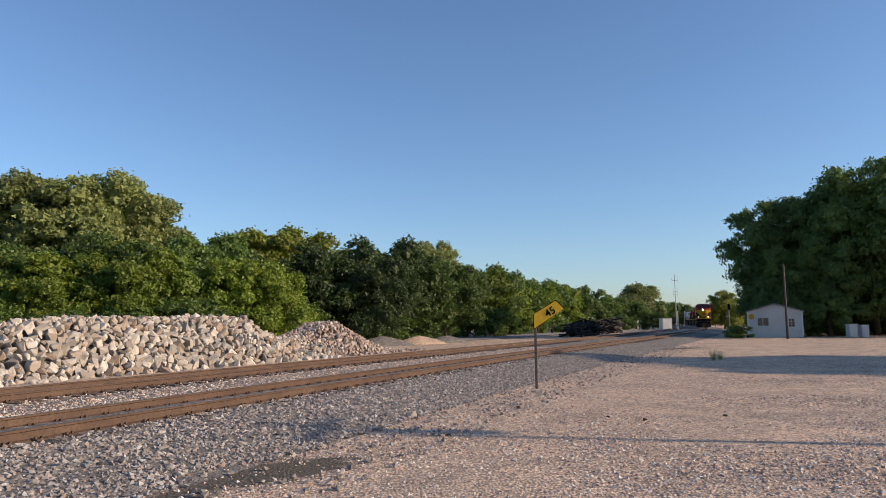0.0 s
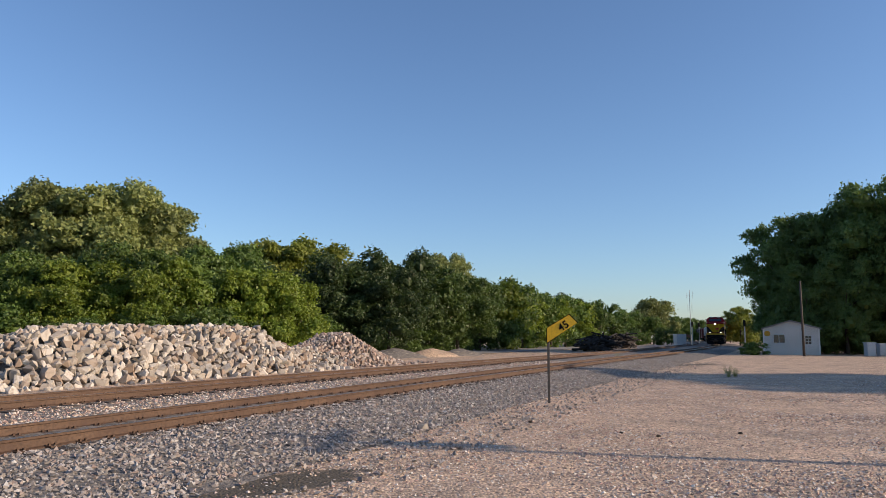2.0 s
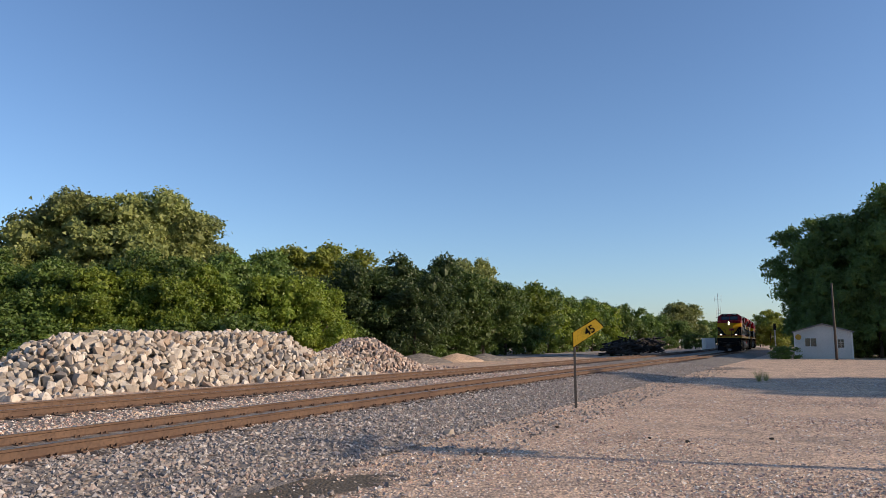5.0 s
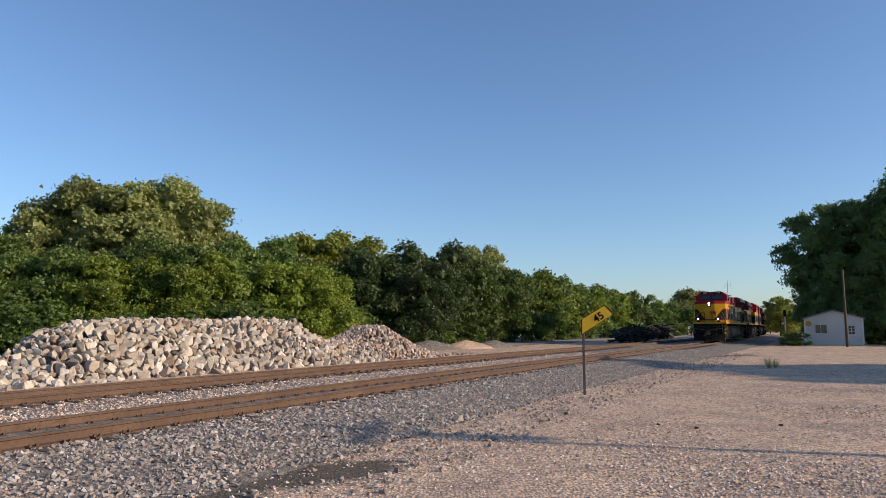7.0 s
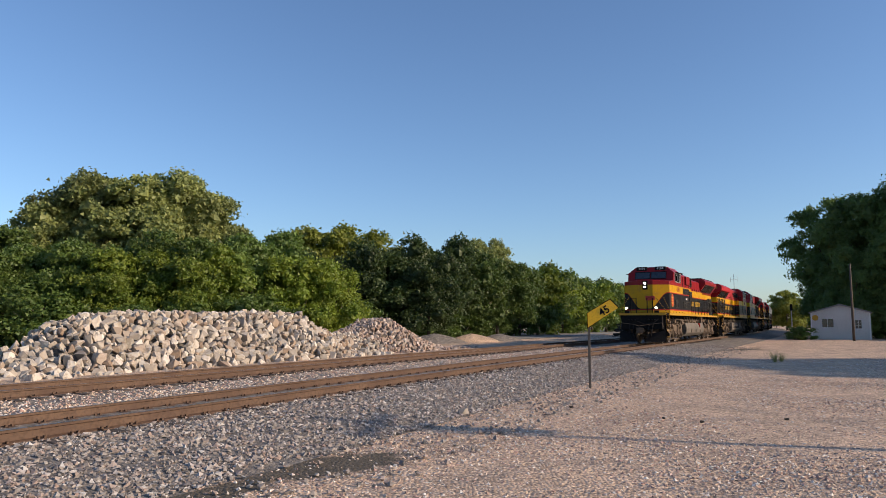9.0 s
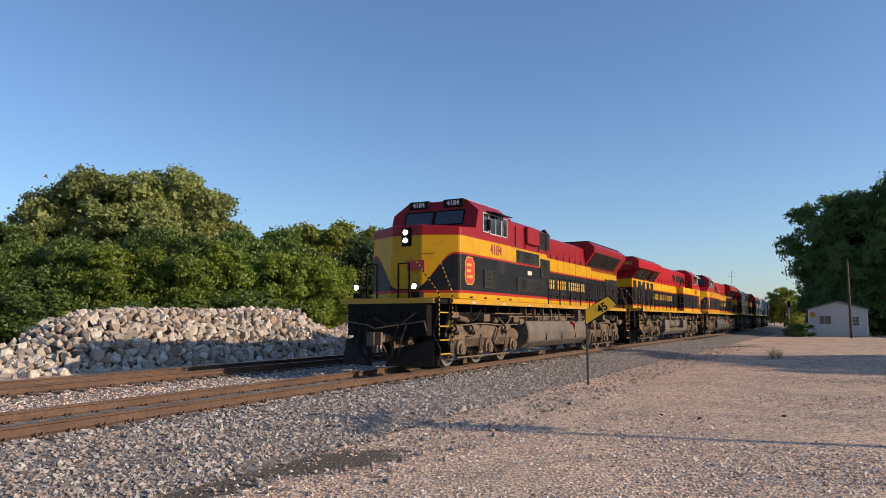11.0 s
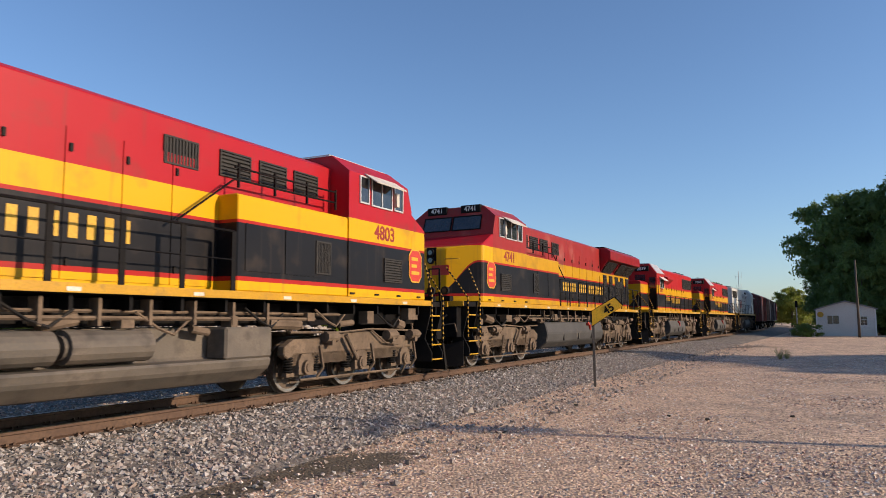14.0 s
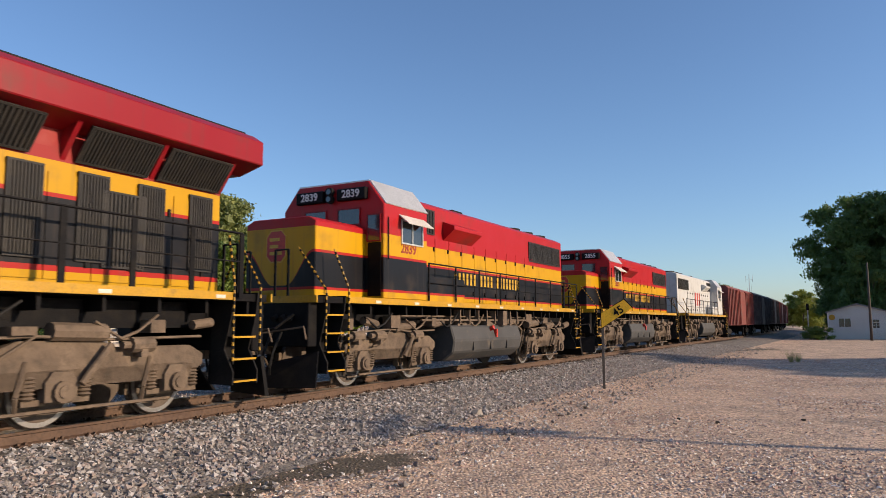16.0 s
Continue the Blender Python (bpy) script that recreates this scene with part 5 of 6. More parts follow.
def make_pile():
    top = new("rock_pile")
    tagged(top, "long heap of pale broken limestone blocks beside the track", "rock pile")
    bm = bmesh.new()
    us, vs = [i * 0.6 for i in range(58)], [-4.2 + 0.6 * j for j in range(15)]
    grid = [[bm.verts.new(on_line(PILE_S0 + u, PILE_MID + v, max(-0.1, pile_surface(u, v) - 0.28))[0]) for v in vs] for u in us]
    for a, b in zip(grid[:-1], grid[1:]):
        for j in range(len(vs) - 1):
            bm.faces.new((a[j], a[j + 1], b[j + 1], b[j]))
    core = part("pile_core", bm, "pile_core", top)
    rng = random.Random(11)
    meshes = [finish(rock_mesh(100 + k), "rock", "rock") for k in range(12)]
    spots = []
    tries = 0
    while len(spots) < 12000 and tries < 110000:
        tries += 1
        u, v = rng.uniform(0.2, 34.0), rng.uniform(-0.8, 4.2)
        h = pile_surface(u, v)
        if h < 0.02 and rng.random() > 0.12:
            continue
        r = 0.15 + 0.20 * rng.random() ** 1.4 if u < 22 else rng.uniform(0.13, 0.25)
        if u > 24:
            r = rng.uniform(0.11, 0.20)
        spots.append((u, v, max(h, 0.0), r))
    # the face towards the track keeps separate blocks, the rest is joined
    kept = []
    cells = {}
    for q in spots:
        u, v, h, r = q
        key = (int(u / 0.5), int(v / 0.5), int(h / 0.4))
        near = [w for dx in (-1, 0, 1) for dy in (-1, 0, 1) for dz in (-1, 0, 1) for w in cells.get((key[0] + dx, key[1] + dy, key[2] + dz), ())]
        if all((u - a) ** 2 + (v - b) ** 2 + (h - c) ** 2 > (0.56 * (r + s)) ** 2 for a, b, c, s in near):
            cells.setdefault(key, []).append(q)
            kept.append(q)
    kept.sort(key=lambda q: -q[1] + 0.05 * q[0])
    heaps = {False: bmesh.new(), True: bmesh.new()}
    for i, (u, v, h, r) in enumerate(kept):
        p, a = on_line(PILE_S0 + u, PILE_MID + v, h - r * 0.15)
        m = Matrix.Translation(p) @ pose(0, 0, 0, rng.uniform(0, 360), rng.uniform(0, 360), rng.uniform(0, 360)) @ Matrix.Scale(r, 4)
        small_end = u > 23.6 + 0.8 * math.sin(h * 3)
        rest = heaps[small_end]
        if i < 300 and not small_end:
            ob = new("rock", meshes[rng.randrange(12)])
            ob.parent = top
            ob.matrix_basis = m
        else:
            n0 = len(rest.verts)
            rest.from_mesh(meshes[rng.randrange(12)])
            rest.verts.ensure_lookup_table()
            bmesh.ops.transform(rest, matrix=m, verts=rest.verts[n0:])
    tagged(part("rubble", heaps[False], "rock", top), kind="stuff")
    tagged(part("small_rubble", heaps[True], "rock_red", top, "smaller pinkish broken stones"), kind="stuff")


make_pile()


def heap(s, lat, r, h, material, label, seed):
    bm = bmesh.new()
    rings = []
    rng = random.Random(seed)
    for k in range(9):
        q = k / 8
        ring = []
        for j in range(28):
            a = j * math.tau / 28
            rad = r * q * (1 + 0.12 * noise.noise(Vector((math.cos(a) * 2 + seed, math.sin(a) * 2, q * 2))))
            z = h * (1 - q) ** 1.0 * (1 - 0.25 * (1 - q)) + 0.05 * noise.noise(Vector((rad * 3, a * 3, seed)))
            ring.append((rad * math.cos(a) * 1.5, rad * math.sin(a), z - 0.08 * (k == 8)))
        rings.append([bm.verts.new(p) for p in ring])
    for a, b in zip(rings[:-1], rings[1:]):
        for j in range(28):
            bm.faces.new((a[j], a[(j + 1) % 28], b[(j + 1) % 28], b[j]))
    bmesh.ops.remove_doubles(bm, verts=bm.verts, dist=0.001)
    ob = part("spoil_mound", bm, material, None, smooth=True)
    p, a = on_line(s, lat, 0.0)
    ob.matrix_basis = Matrix.Translation((p.x, p.y, rise(p.y))) @ pose(0, 0, 0, 0, 0, 60 - math.degrees(a))
    tagged(ob, label, "gravel heap", "gravel heaps")


for i, (s, lat, r, h) in enumerate(((60, -19.5, 2.2, 1.1), (65, -18.5, 1.9, 1.0), (70, -18.0, 1.8, 0.9))):
    heap(s, lat, r, h, "ballast" if i != 1 else "lot", "grey gravel heap on the yard ground", i)


# ---- loose stones ----
def stones(name, material, label, count, place, size, seed, kind="stuff"):
    """Many small broken stones in one mesh."""
    rng = np.random.RandomState(seed)
    base = np.array([(1, 0, 0), (-1, 0, 0), (0, 1, 0), (0, -1, 0), (0, 0, 1), (0, 0, -1)], float)
    faces = np.array([(0, 2, 4), (2, 1, 4), (1, 3, 4), (3, 0, 4), (2, 0, 5), (1, 2, 5), (3, 1, 5), (0, 3, 5)])
    verts, tris = [], []
    for i in range(count):
        x, y, z = place(rng)
        r = size * (0.5 + 1.1 * rng.uniform() ** 2)
        v = base * (r * rng.uniform(0.55, 1.1, 3)) + rng.uniform(-0.35, 0.35, (6, 3)) * r
        a, b = rng.uniform(0, 6.28, 2)
        ra = np.array([[math.cos(a), -math.sin(a), 0], [math.sin(a), math.cos(a), 0], [0, 0, 1]])
        rb = np.array([[1, 0, 0], [0, math.cos(b), -math.sin(b)], [0, math.sin(b), math.cos(b)]])
        v = v @ rb.T @ ra.T
        v[:, 2] *= 0.75
        verts.append(v + (x, y, z))
        tris.append(faces + 6 * i)
    me = bpy.data.meshes.new(name)
    me.from_pydata(np.concatenate(verts).tolist(), [], np.concatenate(tris).tolist())
    me.materials.append(M[material])
    ob = new(name, me)
    return tagged(ob, label, "loose stones", kind=kind)


BED_FORM = [(-9.5, -0.42), (-8.6, -0.32), (-7.2, -0.19), (-6.5, -0.165), (-4.6, -0.20), (-3.8, -0.23), (-2.6, -0.23), (-1.5, -0.18), (-0.9, -0.165), (0.9, -0.185), (1.4, -0.20), (2.3, -0.23), (3.4, -0.30), (4.4, -0.40)]


def bed_height(lat):
    return float(np.interp(lat, [p[0] for p in BED_FORM], [p[1] for p in BED_FORM]))


def in_stain(x, y):
    """The two oily patches, where few loose stones lie."""
    for cx, cy, rx, ry, ang in ((-1.55, 9.5, 1.2, 0.58, 38), (-2.5, 7.95, 0.8, 0.3, 58)):
        c, q = math.cos(radians(ang)), math.sin(radians(ang))
        u, v = (x - cx) * c + (y - cy) * q, -(x - cx) * q + (y - cy) * c
        if (u / rx) ** 2 + (v / ry) ** 2 < 1:
            return True
    return False


def near_bed(rng):
    s = 2 + 60 * rng.uniform() ** 1.95
    lat = rng.uniform(0.9, 4.4)
    if rng.uniform() < 0.14:
        # strays that rolled out over the lot
        lat = 3.6 + 2.6 * rng.uniform() ** 1.8
    p, a = on_line(s, lat, max(RAIL + bed_height(lat), 0.0))
    if in_stain(p.x, p.y) and rng.uniform() < 0.85:
        return near_bed(rng)
    return p.x, p.y, p.z + 0.005


def mid_bed(rng):
    s = 4 + 50 * rng.uniform() ** 1.5
    lat = rng.uniform(-4.7, -0.9)
    p, a = on_line(s, lat, RAIL + bed_height(lat))
    return p.x, p.y, p.z + 0.005


def lot_spot(rng):
    y = 6.5 + 30 * rng.uniform() ** 1.35
    x = rng.uniform(-0.55, 0.75) * y
    while (x + 11.46 - 0.50 * y) * 0.88 < 3.2:
        x = rng.uniform(-0.55, 0.75) * y
    if in_stain(x, y) and rng.uniform() < 0.85:
        return lot_spot(rng)
    return x, y, lot_height(x, y) + 0.0


stones("ballast_stones", "gravel", "loose grey and brown crushed ballast stones", 46000, near_bed, 0.039, 1)
stones("ballast_stones", "pea", "loose pale ballast stones between the tracks", 20000, mid_bed, 0.034, 2)
stones("lot_gravel", "pea", "loose pinkish and white pebbles on the lot", 60000, lot_spot, 0.023, 3)


def big_stone(x, y, r, seed, pale=True):
    ob = part("stone", rock_mesh(seed, r), "rock" if pale else "old_tie", None)
    ob.location = (x, y, lot_height(x, y) + r * 0.35)
    tagged(ob, "pale loose stone lying on the gravel" if pale else "dark lump lying on the gravel", "stone", "loose stones of the lot")


for i, (x, y, r, pale) in enumerate(((0.41, 14.5, 0.13, True), (2.75, 15.7, 0.10, False), (4.75, 13.5, 0.09, False), (6.5, 13.9, 0.08, False), (4.2, 14.0, 0.06, False))):
    big_stone(x, y, r * (1.0 if pale else 0.6), 40 + i, pale)

# ---- speed sign ----
def make_sign():
    top = new("speed_sign")
    tagged(top, "yellow slanted railway speed board on a thin steel post", "railway sign")
    bm = bmesh.new()
    box(bm, -0.035, 0.035, -0.02, 0.02, -0.1, 1.75)
    box(bm, -0.035, 0.035, -0.045, -0.02, -0.1, 1.75)
    part("post", bm, "post", top, bevel=0.004)
    # slanted board: upright left end, square upper end
    outline = [(-0.03, 1.68), (-0.03, 2.09), (0.59, 2.46), (0.81, 2.23)]
    bm = bmesh.new()
    prism(bm, outline, -0.052, -0.046)
    b = part("board", bm, "yellow_sign", top)
    bm = bmesh.new()
    prism(bm, [(x + (x - 0.36) * 0.05, z + (z - 2.07) * 0.09) for x, z in outline], -0.0455, -0.0425)
    part("board_edge", bm, "black", b)
    words("digits", "45", 0.30, "black", top, Matrix.Translation((0.43, -0.056, 2.14)) @ pose(0, 0, 0, 90, -32, 0))
    top.matrix_basis = pose(4.08, 20.3, lot_height(4.08, 20.3), 0, 0, -11)


make_sign()


# ---- hut, poles, cabinets, signals ----
def make_house():
    top = new("hut")
    tagged(top, "small white gabled hut with a window and door", "hut")
    w, d, e, a = 5.4, 7.0, 2.75, 3.55
    boxes("wall", "house", top, (-w / 2, w / 2, 0.0, 0.12, 0.0, e), (-w / 2, w / 2, d - 0.12, d, 0.0, e), (-w / 2, -w / 2 + 0.12, 0.12, d - 0.12, 0.0, e), (w / 2 - 0.12, w / 2, 0.12, d - 0.12, 0.0, e))
    for y in (0.0, d - 0.12):
        bm = bmesh.new()
        prism(bm, [(-w / 2, e), (w / 2, e), (0, a)], y, y + 0.12)
        part("gable", bm, "house", top)
    bm = bmesh.new()
    for sg in (-1, 1):
        prism(bm, [(0, a + 0.02), (sg * (w / 2 + 0.2), e - 0.05), (sg * (w / 2 + 0.2), e + 0.07), (0, a + 0.14)], -0.25, d + 0.2)
    part("roof", bm, "roof", top, "low gabled shingle roof")
    bm = bmesh.new()
    for k in range(22):
        z = 0.12 + k * 0.125
        if z < e:
            box(bm, -w / 2 + 0.02, w / 2 - 0.02, -0.012, 0.0, z, z + 0.11)
    part("siding", bm, "house", top)
    win = boxes("window", "house", top, (-1.75, -0.55, -0.07, -0.013, 1.2, 1.28), (-1.75, -0.55, -0.07, -0.013, 2.12, 2.2), (-1.75, -1.67, -0.07, -0.013, 1.28, 2.12), (-0.63, -0.55, -0.07, -0.013, 1.28, 2.12), (-1.2, -1.15, -0.06, -0.013, 1.28, 2.12))
    boxes("glass_pane", "glass", win, (-1.67, -0.63, -0.04, -0.014, 1.28, 2.12))
    door = boxes("door", "house", top, (1.15, 2.1, -0.05, -0.013, 0.05, 2.15), bevel=0.005)
    boxes("door_glass", "glass", door, (1.35, 1.9, -0.065, -0.051, 1.15, 2.0))
    boxes("glazing_bar", "house", door, (1.35, 1.9, -0.075, -0.06, 1.42, 1.45), (1.35, 1.9, -0.075, -0.06, 1.70, 1.73), (1.61, 1.64, -0.075, -0.06, 1.15, 2.0))
    boxes("corner_trim", "white", top, (-w / 2 - 0.03, -w / 2 + 0.1, -0.03, 0.1, 0, e), (w / 2 - 0.1, w / 2 + 0.03, -0.03, 0.1, 0, e))
    bm = bmesh.new()
    tube(bm, (-2.3, -0.03, 2.25), (-2.3, -0.014, 2.25), 0.3, 16)
    part("round_plaque", bm, "yellow", top, "faded yellow round plaque")
    top.matrix_basis = pose(41.2, 75.2, rise(75) - 0.02, 0, 0, -28)


make_house()


def utility_pole(x, y, h, arms, lean_x=0.0, label="weathered wooden utility pole"):
    top = new("utility_pole")
    tagged(top, label, "utility pole", "utility poles")
    bm = bmesh.new()
    tube(bm, (0, 0, -0.2), (lean_x, 0, h), 0.13, 12, 0.09)
    part("pole", bm, "wood", top, smooth=True)
    if arms:
        part_bm = bmesh.new()
        box(part_bm, -0.05 + lean_x, 0.05 + lean_x, -1.1, 1.1, h - 0.6, h - 0.48)
        arm = part("crossarm", part_bm, "wood", top)
        bm = bmesh.new()
        for yy in (-1.0, -0.4, 0.4, 1.0):
            tube(bm, (lean_x, yy, h - 0.48), (lean_x, yy, h - 0.34), 0.04, 8)
        part("insulator", bm, "white", arm)
        bm = bmesh.new()
        tube(bm, (lean_x + 0.05, 0.4, h - 1.7), (lean_x + 0.05, 0.4, h - 0.9), 0.24, 12)
        part("transformer", bm, "panel_metal", top)
    top.location = (x, y, rise(y))


utility_pole(39.3, 69.5, 7.4, False, 0.0)
utility_pole(20.5, 6.6, 8.8, True, label="weathered wooden utility pole with a crossarm beside the lot")


def signal(s, lat, h, label):
    top = new("railway_signal")
    tagged(top, label, "railway signal", "signals along the track")
    bm = bmesh.new()
    tube(bm, (0, 0, 0), (0, 0, h), 0.09, 10)
    part("mast", bm, "alu", top)
    bm = bmesh.new()
    box(bm, -0.16, 0.16, -0.12, 0.12, h - 0.1, h + 0.9)
    hd = part("signal_head", bm, "dark", top, bevel=0.02)
    bm = bmesh.new()
    for z in (0.1, 0.4, 0.7):
        tube(bm, (0, -0.12, h + z), (0, -0.3, h + z + 0.0), 0.10, 10)
    part("hood", bm, "dark", hd)
    p, a = on_line(s, lat)
    top.location = (p.x, p.y, p.z)


signal(128, 5.2, 3.6, "railway signal with a dark head on a pale mast")
signal(158, -4.6, 4.0, "railway signal with a dark head on a slender mast")
signal(205, -4.5, 4.6, "far railway signal with a dark head")


def cabinet(x, y, w, d, h, material, label, name="equipment_cabinet", rz=0):
    top = new(name)
    tagged(top, label, "equipment cabinet", "cabinets")
    boxes("body", material, top, (-w / 2, w / 2, -d / 2, d / 2, 0, h), bevel=0.02)
    boxes("lid", material, top, (-w / 2 - 0.05, w / 2 + 0.05, -d / 2 - 0.05, d / 2 + 0.05, h, h + 0.06))
    boxes("door", material, top, (-w / 2 + 0.06, w / 2 - 0.06, -d / 2 - 0.025, -d / 2, 0.15, h - 0.1))
    top.matrix_basis = pose(x, y, rise(y), 0, 0, rz)


p, _a = on_line(165, -7.5)
cabinet(p.x, p.y, 2.0, 2.0, 2.4, "white", "white signal equipment house beside the track")
cabinet(47.0, 71.0, 0.9, 0.6, 1.3, "panel_metal", "grey metal utility box by the trees")
cabinet(48.6, 71.5, 0.8, 0.6, 1.2, "panel_metal", "grey metal utility box by the trees")


def mast(s, lat, h):
    top = new("radio_mast")
    tagged(top, "thin grey radio mast with short antennas", "radio mast")
    bm = bmesh.new()
    tube(bm, (0, 0, 0), (0, 0, h), 0.10, 6, 0.05)
    part("mast_tube", bm, "panel_metal", top)
    bm = bmesh.new()
    for z, w in ((h - 1.2, 1.4), (h - 3.6, 0.9), (h - 4.2, 0.9)):
        tube(bm, (-w / 2, 0, z), (w / 2, 0, z), 0.03, 5)
        tube(bm, (w / 2, 0, z - 0.6), (w / 2, 0, z + 0.9), 0.03, 5)
        tube(bm, (-w / 2, 0, z - 0.5), (-w / 2, 0, z + 0.6), 0.03, 5)
    part("antenna", bm, "panel_metal", top)
    p, a = on_line(s, lat)
    top.location = p


mast(168, -5.4, 11.8)

# heap of old ties across the tracks
def tie_heap():
    rng = random.Random(8)
    bm = bmesh.new()
    box(bm, -1.3, 1.3, -0.115, 0.115, -0.09, 0.09)
    me = finish(bm, "old_tie", "old_tie", bevel=0.012)
    for s0, n, hh, lab in ((104, 140, 2.0, "large heap of old black timber ties"), (121, 80, 2.2, "heap of old black timber ties beside another")):
        top = new("tie_heap")
        tagged(top, lab, "timber heap", "timber heaps")
        c, a = on_line(s0, -12.5)
        top.location = (c.x, c.y, rise(c.y))
        for i in range(n):
            u = rng.uniform(-7.5, 7.5) if n > 100 else rng.uniform(-5.0, 5.0)
            cap = hh * (1 - (abs(u) / 9.5) ** 2)
            q = on_line(s0 + u, -12.5 + rng.uniform(-1.2, 1.2))[0]
            ob = new("timber", me)
            ob.parent = top
            ob.matrix_basis = Matrix.Translation((q.x - c.x, q.y - c.y, 0.1 + cap * rng.random() ** 0.8)) @ pose(0, 0, 0, rng.uniform(-20, 20), rng.uniform(-18, 18), 90 - math.degrees(a) + rng.choice((0, 90, 10, -15)) + rng.uniform(-25, 25))


tie_heap()


# ---- plants ----
def leaves(seed, lobes, count, leaf, core=0.50):
    """Foliage: sprays of leaves carried on twigs over overlapping lobes, with a rough inside. lobes: (x, y, z, rx, rz)."""
    rng = np.random.RandomState(seed)
    L = np.array(lobes)
    area = L[:, 3] * (L[:, 3] + L[:, 4])
    sprays = max(30, count // 42)
    pick = rng.choice(len(lobes), sprays * 3, p=area / area.sum())
    d = rng.normal(size=(len(pick), 3))
    d /= np.linalg.norm(d, axis=1)[:, None]
    d[:, 2] = np.where(d[:, 2] < -0.45, -d[:, 2], d[:, 2])
    size = np.stack([L[:, 3], L[:, 3], L[:, 4]], 1)
    c = L[pick, :3] + d * size[pick] * rng.uniform(0.80, 1.12, len(pick))[:, None]
    # only the sprays that lie outside the other lobes
    deep = np.min(np.linalg.norm((c[:, None, :] - L[None, :, :3]) / size[None], axis=2) + 9.0 * (np.arange(len(lobes))[None] == pick[:, None]), axis=1)
    keep = np.argsort((deep < 0.86) + rng.uniform(0, 0.6, len(pick)))[:sprays]
    c, d, pick = c[keep], d[keep], pick[keep]
    rad = leaf * rng.uniform(2.2, 4.6, sprays)
    own = rng.randint(0, sprays, count)
    off = rng.normal(size=(count, 3)) * (rad[own] * 0.52)[:, None]
    off[:, 2] *= 0.62
    # sprays hang a little outwards
    off[:, 2] -= 0.25 * np.linalg.norm(off[:, :2], axis=1)
    p = c[own] + off
    n = rng.normal(size=(count, 3)) * 0.75 + d[own] * 0.55 + np.array([0.0, 0.0, 0.35])
    n /= np.linalg.norm(n, axis=1)[:, None]
    u = np.cross(n, rng.normal(size=(count, 3)))
    u /= np.linalg.norm(u, axis=1)[:, None]
    w = np.cross(n, u)
    sz = leaf * rng.uniform(0.6, 1.25, count)[:, None]
    q = np.stack([p - u * sz * 0.9, p + u * sz * 0.8 + w * sz * 0.75, p + u * sz * 0.5 - w * sz * 0.75], 1).reshape(-1, 3)
    verts, faces = q.tolist(), np.arange(count * 3).reshape(-1, 3).tolist()
    for x, y, z, rx, rz in lobes:
        b = len(verts)
        for i in range(6):
            for j in range(9):
                th, ph = math.pi * (i + 0.5) / 6, math.tau * j / 9
                k = core * rng.uniform(0.75, 1.2)
                verts.append([x + rx * k * math.sin(th) * math.cos(ph), y + rx * k * math.sin(th) * math.sin(ph), z + rz * k * math.cos(th)])
        for i in range(5):
            for j in range(9):
                faces.append([b + i * 9 + j, b + i * 9 + (j + 1) % 9, b + (i + 1) * 9 + (j + 1) % 9, b + (i + 1) * 9 + j])
    me = bpy.data.meshes.new("crown")
    me.from_pydata(verts, [], faces)
    return me


def tree_lobes(seed, h, r, low, n):
    """Boughs: a narrow heart, big lower boughs and smaller ones that stand out above and aside."""
    rng = random.Random(seed)
    out = [(0, 0, h * 0.55, r * 0.48, h * 0.30)]
    for i in range(n):
        a = i * 2.4 + rng.uniform(-0.5, 0.5)
        z = low + (0.93 - low) * ((i + rng.random()) / n) ** 0.9
        k = math.sqrt(max(0.08, 1 - ((z - 0.42) / 0.60) ** 2))
        d = r * rng.uniform(0.40, 0.86) * k
        q = r * rng.uniform(0.17, 0.36) * (0.75 + 0.35 * k)
        out.append((d * math.cos(a), d * math.sin(a), min(z * h * rng.uniform(0.94, 1.03), h - q * 0.7), q, q * rng.uniform(0.7, 1.15)))
    return out


TREE_KINDS = {}


def tree_kind(name, seed, h, r, low, n, count, leaf, material):
    me = leaves(seed, tree_lobes(seed, h, r, low, n), count, leaf)
    me.materials.append(M[material])
    bm = bmesh.new()
    rng = random.Random(seed)
    tube(bm, (0, 0, -0.2), (0.1, 0.1, h * 0.45), 0.03 * h * 0.75, 9, 0.012 * h)
    tube(bm, (0.1, 0.1, h * 0.45), (0.2, -0.1, h * 0.8), 0.012 * h, 7, 0.004 * h)
    for i in range(6):
        a = rng.uniform(0, math.tau)
        z = h * rng.uniform(0.2, 0.5)
        tube(bm, (0.05, 0.05, z), (r * 0.6 * math.cos(a), r * 0.6 * math.sin(a), z + h * 0.22), 0.008 * h, 6, 0.003 * h)
    trunk = finish(bm, "trunk", "bark", True)
    top = new("tree")
    for nm, data in (("trunk", trunk), ("crown", me)):
        o = new(nm, data)
        o.parent = top
    TREE_KINDS[name] = [top, h, False]


def plant(name, x, y, height, label, turn=0.0, group="trees", category="tree", wide=1.0):
    top, h, used = TREE_KINDS[name]
    k = height / h
    m = Matrix.Translation((x, y, rise(min(y, 150)) - 0.1)) @ Matrix.Rotation(turn, 4, "Z")
    if not used:
        TREE_KINDS[name][2] = True
        ob = top
        ob.matrix_basis = m
    else:
        ob = copy_thing(top, m)
    ob.scale = (k * wide, k * wide, k)
    tagged(ob, label, category, group)


